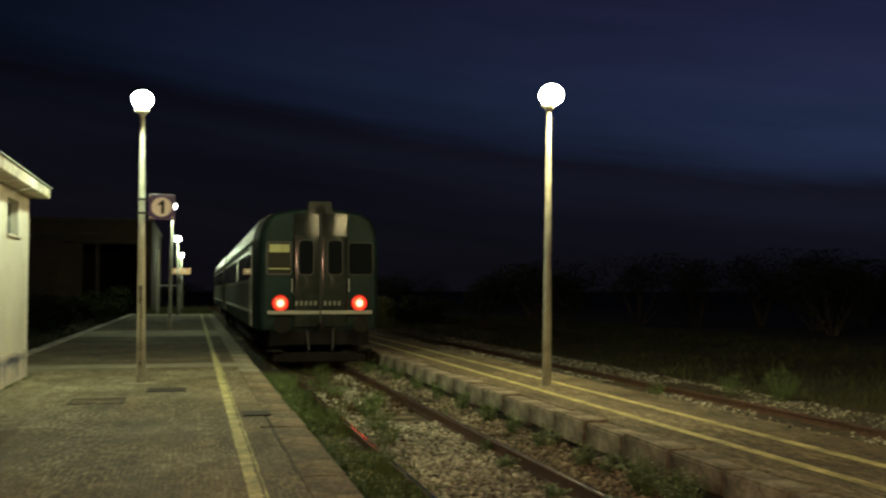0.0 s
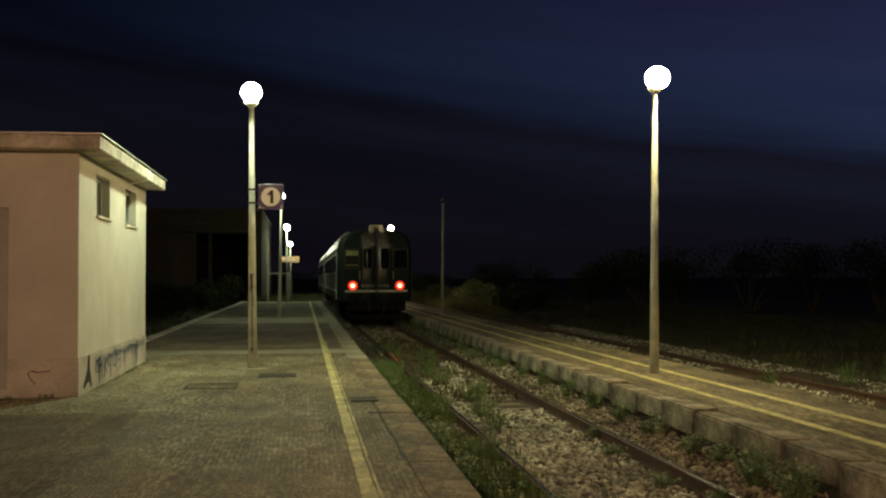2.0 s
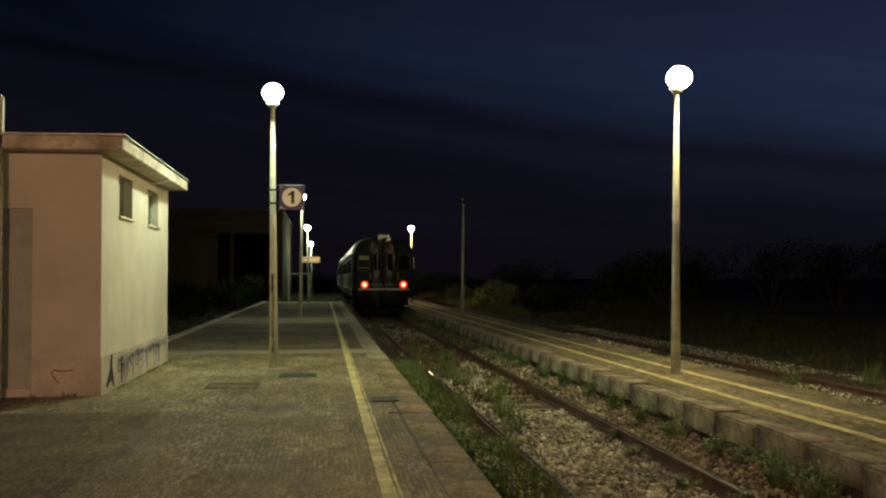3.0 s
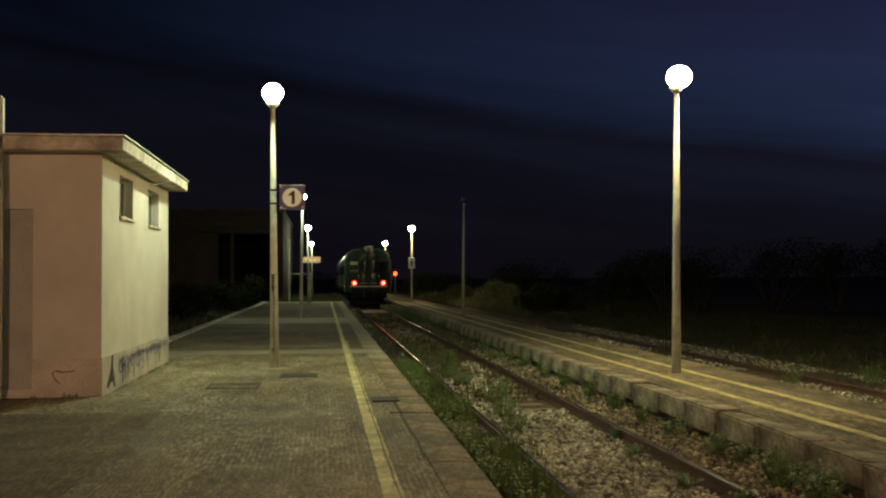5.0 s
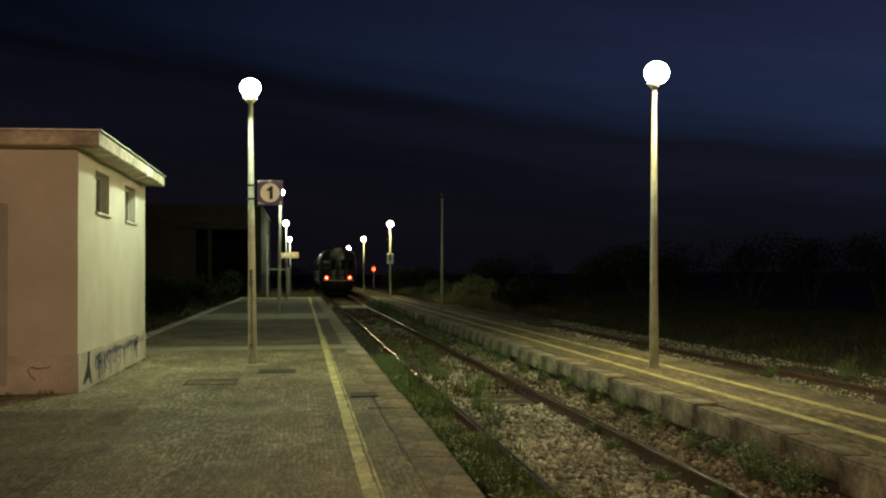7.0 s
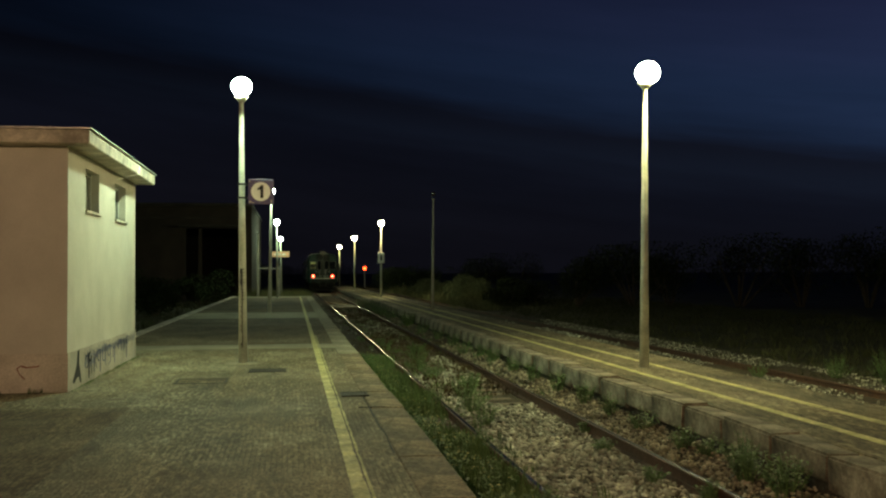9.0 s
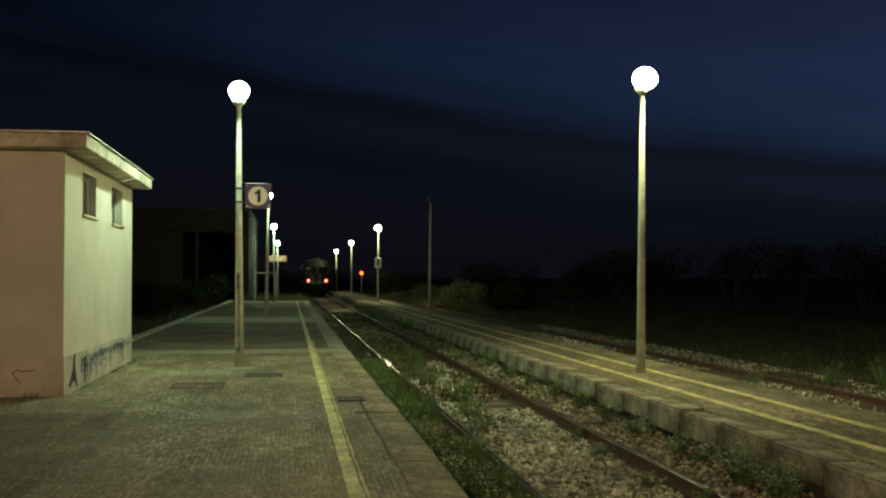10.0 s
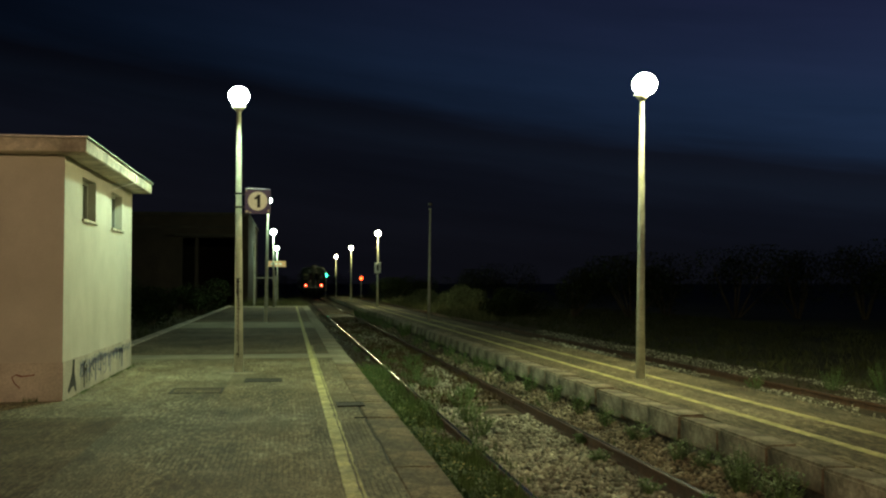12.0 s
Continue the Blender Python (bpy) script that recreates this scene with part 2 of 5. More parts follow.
M = dict(
    paving=surface("worn_paving", (0.215, 0.178, 0.112), (0.375, 0.345, 0.245), 5.0, 0.85, bump=0.8, fine=58, grit=0.8, stain=(0.55, 0.6), stretch=(1, 0.28, 1), obj=0.07),
    trodden=surface("trodden_paving", (0.195, 0.160, 0.098), (0.335, 0.298, 0.205), 5.0, 0.85, bump=0.8, fine=50, grit=0.6, stain=(0.7, 0.55), stretch=(1, 0.28, 1), obj=0.06),
    brown=surface("brown_paving", (0.115, 0.09, 0.055), (0.20, 0.16, 0.10), 4.0, 0.88, bump=0.8, fine=50, grit=0.7, stain=(0.6, 0.5), stretch=(1, 0.4, 1)),
    island=surface("island_paving", (0.16, 0.137, 0.092), (0.30, 0.262, 0.184), 5.0, 0.88, bump=0.8, fine=50, grit=0.75, stain=(0.9, 0.55), stretch=(1, 0.28, 1)),
    dark_paving=surface("dark_paving", (0.135, 0.108, 0.07), (0.20, 0.165, 0.11), 4.0, 0.88, bump=0.6, fine=30, grit=0.45, stain=(0.6, 0.45), stretch=(1, 0.28, 1)),
    pale_strip=surface("pale_concrete", (0.28, 0.255, 0.18), (0.38, 0.345, 0.25), 2.0, 0.85, bump=0.4, fine=24, grit=0.35, stain=(0.8, 0.3)),
    kerb=surface("kerb_stone", (0.165, 0.128, 0.076), (0.33, 0.268, 0.172), 5.0, 0.88, bump=0.9, fine=30, grit=0.7, stain=(1.2, 0.6), obj=0.14),
    block=surface("platform_block", (0.185, 0.158, 0.112), (0.365, 0.32, 0.24), 3.5, 0.88, bump=0.8, fine=22, grit=0.4, stain=(1.8, 0.55), obj=0.22),
    damp=surface("dark_old_concrete", (0.030, 0.025, 0.016), (0.075, 0.062, 0.042), 3.0, 0.8, bump=0.9, fine=16, grit=0.5, stain=(1.2, 0.5), depth=0.03),
    yellow=surface("yellow_paint", (0.60, 0.54, 0.22), (0.72, 0.66, 0.33), 6.0, 0.75, bump=0.4, fine=26, grit=0.35, stain=(2.6, 0.5)),
    wall=surface("painted_plaster", (0.57, 0.535, 0.46), (0.64, 0.60, 0.52), 1.6, 0.85, bump=0.06, fine=45, grit=0.05, stain=(0.6, 0.14)),
    plinth=surface("plinth_plaster", (0.49, 0.44, 0.37), (0.58, 0.53, 0.455), 2.5, 0.88, bump=0.3, fine=40, stain=(1.0, 0.3)),
    roof=surface("weathered_fascia", (0.56, 0.50, 0.40), (0.68, 0.62, 0.51), 3.0, 0.85, bump=0.3, fine=30, stain=(2.0, 0.6)),
    door=surface("grey_metal_door", (0.36, 0.365, 0.33), (0.42, 0.42, 0.375), 2.0, 0.6, bump=0.08, fine=50, stain=(1.2, 0.2)),
    zinc=surface("galvanised_metal", (0.42, 0.43, 0.42), (0.55, 0.56, 0.54), 8.0, 0.45, 0.6, 0.08, 60, (2.0, 0.25)),
    pole=surface("cream_painted_pole", (0.50, 0.52, 0.44), (0.58, 0.60, 0.51), 5.0, 0.5, bump=0.1, fine=50, stain=(2.5, 0.3)),
    dullgrey=surface("dull_grey_paint", (0.32, 0.31, 0.26), (0.42, 0.40, 0.34), 5.0, 0.6, bump=0.1, fine=50, stain=(2.5, 0.3)),
    rail=surface("rusty_rail_side", (0.07, 0.035, 0.022), (0.13, 0.065, 0.04), 10.0, 0.8, 0.1, 0.4, 70, (2.0, 0.3)),
    railtop=surface("polished_rail_head", (0.42, 0.41, 0.40), (0.52, 0.51, 0.50), 4.0, 0.16, 0.95, 0.04, 30, (1.0, 0.15), stretch=(1, 0.1, 1)),
    dullrail=surface("dull_rail_head", (0.055, 0.035, 0.024), (0.085, 0.053, 0.036), 4.0, 0.6, 0.4, 0.2, 40, (1.0, 0.2)),
    sleeper=surface("old_sleeper", (0.16, 0.13, 0.10), (0.24, 0.20, 0.15), 4.0, 0.9, bump=0.5, fine=30, stain=(1.5, 0.4), obj=0.15),
    bed=surface("ballast_bed", (0.040, 0.032, 0.019), (0.105, 0.085, 0.054), 7.0, 0.95, bump=1.0, fine=14, stain=(0.5, 0.5), depth=0.04),
    stone=surface("ballast_stone", (0.22, 0.225, 0.17), (0.66, 0.67, 0.55), 5.0, 0.9, bump=0.3, fine=40, stain=(0.5, 0.5), island=0.75),
    brownstone=surface("soiled_ballast_stone", (0.145, 0.130, 0.086), (0.44, 0.405, 0.305), 5.0, 0.9, bump=0.3, fine=40, stain=(0.8, 0.5), island=0.75),
    earth=surface("dry_grass_earth", (0.045, 0.05, 0.022), (0.085, 0.085, 0.04), 1.2, 0.95, bump=0.8, fine=9, stain=(0.15, 0.5), depth=0.05),
    grass=surface("wild_grass", (0.082, 0.165, 0.050), (0.160, 0.248, 0.088), 3.0, 0.7, bump=0, stain=(0.8, 0.4), island=0.4),
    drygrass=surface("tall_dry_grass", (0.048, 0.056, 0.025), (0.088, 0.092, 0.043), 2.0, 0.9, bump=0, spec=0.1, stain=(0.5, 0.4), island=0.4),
    # two tones of one leaf: unlit dark here, lamplight painted into the next
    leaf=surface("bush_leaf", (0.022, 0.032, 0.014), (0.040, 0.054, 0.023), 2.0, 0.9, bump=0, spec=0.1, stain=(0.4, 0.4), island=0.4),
    litleaf=surface("lamplit_shrub_leaf", (0.11, 0.135, 0.075), (0.18, 0.21, 0.12), 2.0, 0.9, bump=0, spec=0.1, stain=(0.4, 0.4), island=0.4),
    deadgrass=surface("dead_brown_growth", (0.062, 0.047, 0.023), (0.115, 0.088, 0.046), 2.0, 0.9, bump=0, spec=0.1, stain=(0.8, 0.4), island=0.4),
    # paler than the field grass: lamplight on the banks is put into the colour
    bankgrass=surface("lamplit_tall_grass", (0.14, 0.152, 0.076), (0.225, 0.235, 0.122), 2.0, 0.9, bump=0, spec=0.1, stain=(0.5, 0.4), island=0.4),
    bark=surface("bark", (0.08, 0.06, 0.04), (0.13, 0.10, 0.07), 6.0, 0.9, bump=0.5, fine=20),
    flower=surface("yellow_flower", (0.55, 0.5, 0.12), (0.6, 0.56, 0.25), 6.0, 0.8, bump=0, island=0.2),
    iron=surface("cast_iron", (0.028, 0.025, 0.018), (0.05, 0.044, 0.032), 9.0, 0.7, 0.3, 0.4, 40, (2.0, 0.3)),
    black=surface("black_paint", (0.010, 0.010, 0.012), (0.018, 0.018, 0.02), 6.0, 0.6, bump=0.05),
    ink=surface("blue_spray_paint", (0.11, 0.115, 0.21), (0.18, 0.185, 0.28), 6.0, 0.7, bump=0),
    redink=surface("red_spray_paint", (0.20, 0.07, 0.05), (0.26, 0.10, 0.07), 6.0, 0.7, bump=0),
    darkink=surface("dark_spray_paint", (0.02, 0.022, 0.03), (0.04, 0.042, 0.05), 6.0, 0.7, bump=0),
    signblue=surface("violet_blue_sign", (0.045, 0.035, 0.14), (0.06, 0.045, 0.17), 4.0, 0.4, bump=0, stain=(3.0, 0.2)),
    white=surface("white_enamel", (0.84, 0.84, 0.80), (0.90, 0.90, 0.86), 4.0, 0.4, bump=0, stain=(3.0, 0.1)),
    salmon=surface("salmon_sign", (0.86, 0.46, 0.28), (0.90, 0.50, 0.31), 4.0, 0.5, bump=0, stain=(2.0, 0.15)),
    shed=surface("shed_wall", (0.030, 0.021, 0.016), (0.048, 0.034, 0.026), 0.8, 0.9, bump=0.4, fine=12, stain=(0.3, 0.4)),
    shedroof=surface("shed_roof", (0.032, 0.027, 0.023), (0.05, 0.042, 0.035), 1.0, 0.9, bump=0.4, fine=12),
    green=surface("railcar_green", (0.0078, 0.0180, 0.0160), (0.0125, 0.0255, 0.0228), 1.4, 0.6, bump=0.05, fine=20, stain=(0.9, 0.35), spec=0.10),
    cream=surface("railcar_grey", (0.24, 0.235, 0.19), (0.32, 0.31, 0.25), 1.2, 0.3, bump=0.03, fine=20, stain=(0.9, 0.3)),
    doorgrey=surface("gangway_door_grey", (0.014, 0.0165, 0.0142), (0.023, 0.0255, 0.0222), 1.5, 0.13, bump=0.07, fine=7, stain=(1.2, 0.3), spec=0.12),
    sidegrey=surface("side_grey_green", (0.12, 0.13, 0.105), (0.17, 0.18, 0.15), 1.2, 0.4, bump=0.03, fine=20, stain=(0.9, 0.35)),
    gloss=surface("glossy_grey_paint", (0.008, 0.010, 0.009), (0.012, 0.014, 0.012), 1.5, 0.10, bump=0.35, fine=26, stain=(1.2, 0.2), spec=0.22),
    carroof=surface("railcar_roof_metal", (0.20, 0.20, 0.195), (0.27, 0.27, 0.26), 1.2, 0.3, 0.6, 0.05, 20, (0.8, 0.35)),
    underframe=surface("sooty_underframe", (0.010, 0.009, 0.008), (0.018, 0.016, 0.014), 5.0, 0.85, 0.0, 0.3, 30, spec=0.1),
    rubber=surface("black_rubber", (0.012, 0.012, 0.012), (0.02, 0.02, 0.02), 5.0, 0.7, bump=0.05),
    brass=surface("aluminium_trim", (0.45, 0.44, 0.41), (0.55, 0.54, 0.50), 5.0, 0.4, 0.8, 0.05),
    tail=tail_lens("tail_lamp_lens"),
    sigred=glow("red_signal", (1.0, 0.05, 0.012), 14.0),
    siggreen=glow("green_signal", (0.03, 1.0, 0.5), 12.0),
    lamp_left=glow("lamp_glass_left", LAMP_GREEN, LAMP_POWER * 1.2),
    lamp_right=glow("lamp_glass_right", LAMP_WARM, LAMP_POWER * 1.17),
    lamp_behind=glow("lamp_glass_behind", LAMP_AMBER, LAMP_POWER * 2.3),
    lamp_weak=glow("lamp_glass_weak", LAMP_GREEN, LAMP_POWER * 0.5),
    lamp_far=glow("lamp_glass_far", LAMP_WARM, LAMP_POWER * 0.5),
    lamp_mid=glow("lamp_glass_mid", LAMP_WARM, LAMP_POWER * 0.7),
    lamp_dim=glow("lamp_glass_dim", LAMP_GREEN, LAMP_POWER * 0.6),
    lamp_last=glow("lamp_glass_last", LAMP_GREEN, LAMP_POWER * 0.7),
    paleink=surface("faded_blue_spray", (0.24, 0.25, 0.31), (0.33, 0.33, 0.37), 9.0, 0.8, bump=0, stain=(4.0, 0.4)),
    lamp_dead=surface("dead_lamp_glass", (0.06, 0.058, 0.05), (0.09, 0.085, 0.075), 6.0, 0.3, bump=0),
    pane=glass("dark_glass", (0.006, 0.007, 0.007), 0.008),
    trim=surface("dull_window_trim", (0.06, 0.06, 0.05), (0.09, 0.09, 0.075), 4.0, 0.5, bump=0),
    # paler pane colour stands in for the lit cab behind it
    cabpane=glass("cab_glass", (0.030, 0.028, 0.021), 0.02),
    blind=surface("roller_blind", (0.36, 0.37, 0.16), (0.44, 0.44, 0.20), 3.0, 0.8, bump=0.05),
)


def tread(m, cell):
    """Pressed grid of small cells in the concrete, worn away in patches."""
    n, l = m.node_tree.nodes, m.node_tree.links
    bs = n["Principled BSDF"]
    co = n.new("ShaderNodeTexCoord")
    br = n.new("ShaderNodeTexBrick")
    br.offset = 0.0
    br.inputs["Scale"].default_value = 1.0
    br.inputs["Brick Width"].default_value, br.inputs["Row Height"].default_value = cell, cell * 4.0
    br.inputs["Mortar Size"].default_value, br.inputs["Mortar Smooth"].default_value = cell * 0.14, 0.4
    br.inputs["Color1"].default_value, br.inputs["Color2"].default_value = (1.12, 1.12, 1.12, 1), (0.86, 0.86, 0.86, 1)
    br.inputs["Mortar"].default_value = (0.60, 0.59, 0.57, 1)
    l.new(co.outputs["Object"], br.inputs["Vector"])
    wear = n.new("ShaderNodeTexNoise")
    wear.inputs["Scale"].default_value, wear.inputs["Detail"].default_value = 0.8, 4.0
    l.new(co.outputs["Object"], wear.inputs["Vector"])
    wr = n.new("ShaderNodeMapRange")
    wr.inputs[1].default_value, wr.inputs[2].default_value = 0.42, 0.60
    l.new(wear.outputs[0], wr.inputs[0])
    old = bs.inputs["Base Color"].links[0].from_socket
    mx = n.new("ShaderNodeMix")
    mx.data_type, mx.blend_type = "RGBA", "MULTIPLY"
    l.new(wr.outputs[0], mx.inputs["Factor"])
    l.new(old, mx.inputs["A"])
    l.new(br.outputs["Color"], mx.inputs["B"])
    l.new(mx.outputs["Result"], bs.inputs["Base Color"])
    # pale worn flecks and dark pits
    fm = n.new("ShaderNodeMapping")
    fm.inputs["Scale"].default_value = (1, 0.22, 1)
    l.new(co.outputs["Object"], fm.inputs[0])
    fn = n.new("ShaderNodeTexNoise")
    fn.inputs["Scale"].default_value, fn.inputs["Detail"].default_value = 24.0, 2.0
    l.new(fm.outputs[0], fn.inputs["Vector"])
    fr = n.new("ShaderNodeValToRGB")
    fr.color_ramp.elements[0].position, fr.color_ramp.elements[0].color = 0.38, (0.58, 0.56, 0.50, 1)
    fr.color_ramp.elements[1].position, fr.color_ramp.elements[1].color = 0.64, (1.65, 1.66, 1.60, 1)
    e = fr.color_ramp.elements.new(0.50)
    e.color = (0.95, 0.95, 0.95, 1)
    l.new(fn.outputs[0], fr.inputs[0])
    pn = n.new("ShaderNodeTexNoise")
    pn.inputs["Scale"].default_value, pn.inputs["Detail"].default_value = 1.3, 5.0
    l.new(fm.outputs[0], pn.inputs["Vector"])
    pr = n.new("ShaderNodeMapRange")
    pr.inputs[1].default_value, pr.inputs[2].default_value = 0.36, 0.58
    pr.inputs[3].default_value, pr.inputs[4].default_value = 0.12, 0.95
    l.new(pn.outputs[0], pr.inputs[0])
    fx = n.new("ShaderNodeMix")
    fx.data_type, fx.blend_type = "RGBA", "MULTIPLY"
    l.new(pr.outputs[0], fx.inputs["Factor"])
    l.new(mx.outputs["Result"], fx.inputs["A"])
    l.new(fr.outputs[0], fx.inputs["B"])
    l.new(fx.outputs["Result"], bs.inputs["Base Color"])
    # broad brown soiling and paler trodden areas
    gn = n.new("ShaderNodeTexNoise")
    gn.inputs["Scale"].default_value, gn.inputs["Detail"].default_value, gn.inputs["Roughness"].default_value = 0.42, 5.0, 0.6
    l.new(co.outputs["Object"], gn.inputs["Vector"])
    gr = n.new("ShaderNodeValToRGB")
    gr.color_ramp.elements[0].position, gr.color_ramp.elements[0].color = 0.36, (0.70, 0.62, 0.50, 1)
    gr.color_ramp.elements[1].position, gr.color_ramp.elements[1].color = 0.62, (1.16, 1.17, 1.13, 1)
    l.new(gn.outputs[0], gr.inputs[0])
    gx = n.new("ShaderNodeMix")
    gx.data_type, gx.blend_type = "RGBA", "MULTIPLY"
    gx.inputs["Factor"].default_value = 1.0
    l.new(fx.outputs["Result"], gx.inputs["A"])
    l.new(gr.outputs[0], gx.inputs["B"])
    l.new(gx.outputs["Result"], bs.inputs["Base Color"])
    b2 = n.new("ShaderNodeBump")
    b2.invert = True
    b2.inputs["Distance"].default_value = 0.006
    l.new(wr.outputs[0], b2.inputs["Strength"])
    l.new(br.outputs["Fac"], b2.inputs["Height"])
    l.new(bs.inputs["Normal"].links[0].from_socket, b2.inputs["Normal"])
    l.new(b2.outputs[0], bs.inputs["Normal"])


tread(M["paving"], 0.042)
tread(M["trodden"], 0.042)
tread(M["brown"], 0.042)
tread(M["dark_paving"], 0.042)
tread(M["island"], 0.042)


# ---- mesh helpers ----
def part(name, bm, material, parent=None, label="", smooth=False):
    me = bpy.data.meshes.new(name)
    bm.to_mesh(me)
    bm.free()
    me.materials.append(material)
    if smooth:
        me.polygons.foreach_set("use_smooth", [True] * len(me.polygons))
    ob = new(name, me)
    if parent:
        ob.parent = parent
    if label:
        ob["label"] = label
    return ob


def share(name, ob, m, parent=None):
    """Another object on the same mesh."""
    o = new(name, ob.data)
    o.parent = parent
    o.matrix_basis = m
    return o


def empty(name, m=None):
    o = new(name)
    if m:
        o.matrix_basis = m
    return o


def box(x0, x1, y0, y1, z0, z1, bevel=0.0, bm=None, seg=1):
    bm = bm or bmesh.new()
    r = bmesh.ops.create_cube(bm, size=1.0, matrix=Matrix.LocRotScale(((x0 + x1) / 2, (y0 + y1) / 2, (z0 + z1) / 2), None, (x1 - x0, y1 - y0, z1 - z0)))
    if bevel:
        es = list({e for v in r["verts"] for e in v.link_edges})
        bmesh.ops.bevel(bm, geom=es, offset=bevel, segments=seg, affect="EDGES")
    return bm


def rod(p, q, r0, r1=None, n=16, bm=None):
    bm = bm or bmesh.new()
    p, q = Vector(p), Vector(q)
    d = q - p
    m = Matrix.Translation((p + q) / 2) @ d.to_track_quat("Z", "Y").to_matrix().to_4x4()
    bmesh.ops.create_cone(bm, cap_ends=True, segments=n, radius1=r0, radius2=r0 if r1 is None else r1, depth=d.length, matrix=m)
    return bm


def ball(c, r, sub=3, squash=(1, 1, 1), bm=None):
    bm = bm or bmesh.new()
    bmesh.ops.create_icosphere(bm, subdivisions=sub, radius=r, matrix=Matrix.LocRotScale(c, None, squash))
    return bm


def extrude_y(profile, y0, y1):
    """A closed outline in x and z, drawn out along y."""
    bm = bmesh.new()
    a = [bm.verts.new((x, y0, z)) for x, z in profile]
    b = [bm.verts.new((x, y1, z)) for x, z in profile]
    k = len(profile)
    for i in range(k):
        bm.faces.new((a[i], a[(i + 1) % k], b[(i + 1) % k], b[i]))
    bm.faces.new(a[::-1])
    bm.faces.new(b)
    bmesh.ops.recalc_face_normals(bm, faces=bm.faces)
    return bm


def raw(name, verts, faces, material, parent=None):
    me = bpy.data.meshes.new(name)
    me.from_pydata(verts, [], faces)
    me.materials.append(material)
    ob = new(name, me)
    if parent:
        ob.parent = parent
    return ob


# ---- ground, platforms, track ----
RAIL = -0.33
EDGE_L, EDGE_R, FAR_R = 1.18, 4.22, 6.35
LEFT_BACK, LEFT_END, RIGHT_END = -3.55, 65.0, 112.0


def ground():
    bm = bmesh.new()
    xs = [-3000, -400, -90, -40, -20, -8, -3, 1, 1.9, 2.75, 3.6, 4.5, 7, 7.9, 9.2, 10.5, 13, 20, 40, 90, 400, 3000]
    ys = [-3000, -400, -60, 0, 12, 25, 45, 70, 110, 170, 300, 700, 3000]
    level = lambda x, y: -0.50 if 0.5 < x < 9.3 else (-0.62 if x > 9.3 else -0.55)
    grid = [[bm.verts.new((x, y, level(x, y))) for y in ys] for x in xs]
    for i in range(len(xs) - 1):
        for j in range(len(ys) - 1):
            bm.faces.new((grid[i][j], grid[i + 1][j], grid[i + 1][j + 1], grid[i][j + 1]))
    tagged(part("ground", bm, M["earth"]), "dark field of rough dry grass and earth", "ground", kind="structure")


BED_RISE = (0.05, 0.04, -0.01, -0.045, -0.045, -0.045, -0.035, 0.03, 0.11)


def track_bed():
    for name, x0, x1 in (("track_bed", EDGE_L + 0.01, EDGE_R - 0.01), ("track_bed", FAR_R + 0.01, 10.3)):
        bm = bmesh.new()
        n = 8
        rows = []
        y = -30.0
        while y < 330:
            rows.append(y)
            y += 0.4 if 4 < y < 40 else 3.0
        rise = BED_RISE if x0 < 3 else (0,) * 9
        grid = [[bm.verts.new((x0 + (x1 - x0) * i / n, y, -0.45 + rise[i] + 0.02 * noise.noise((i * 0.9, y * 0.8, x0)))) for y in rows] for i in range(n + 1)]
        for i in range(n):
            for j in range(len(rows) - 1):
                bm.faces.new((grid[i][j], grid[i + 1][j], grid[i + 1][j + 1], grid[i][j + 1]))
        tagged(part(name, bm, M["bed"], smooth=True), "bed of crushed pale limestone ballast with weeds", "track bed", kind="structure")


RAIL_PROFILE = [(-0.07, 0.0), (0.07, 0.0), (0.07, 0.015), (0.014, 0.035), (0.012, 0.105), (0.036, 0.118), (0.036, 0.138), (0.032, 0.1465), (0.020, 0.1500), (-0.020, 0.1500), (-0.032, 0.1465), (-0.036, 0.138), (-0.036, 0.118), (-0.012, 0.105), (-0.014, 0.035), (-0.07, 0.015)]


# narrow worn running band, slightly crowned
CROWN = [(-0.019, 0.1502), (-0.014, 0.1511), (-0.007, 0.1518), (0.0, 0.152), (0.007, 0.1518), (0.014, 0.1511), (0.019, 0.1502)]


def rail_head(x):
    bm = bmesh.new()
    rows = [[bm.verts.new((x + u, y, v)) for u, v in CROWN] for y in (-30.0, 330.0)]
    for i in range(len(CROWN) - 1):
        bm.faces.new((rows[0][i], rows[0][i + 1], rows[1][i + 1], rows[1][i]))
    return bm


def railway(centre, polished, label):
    tr = tagged(empty("railway_track", pose(centre, 0, RAIL - 0.152)), label, "railway track", kind="structure")
    for s in (-1, 1):
        r = part("rail", extrude_y([(x + s * 0.735, z) for x, z in RAIL_PROFILE], -30, 330), M["rail"], tr)
        part("rail_head", rail_head(s * 0.735), M["railtop" if polished else "dullrail"], r, "worn top of the rail", smooth=True)
    first = None
    for k in range(150):
        y = 3.0 + 0.62 * k
        if first is None:
            first = part("sleeper", box(-1.25, 1.25, -0.12, 0.12, -0.14, 0.004, 0.015), M["sleeper"], tr)
            first.matrix_basis = pose(0, y, 0)
        else:
            share("sleeper", first, pose(0, y, random.uniform(-0.006, 0.003), 0, 0, random.uniform(-0.6, 0.6)), tr)


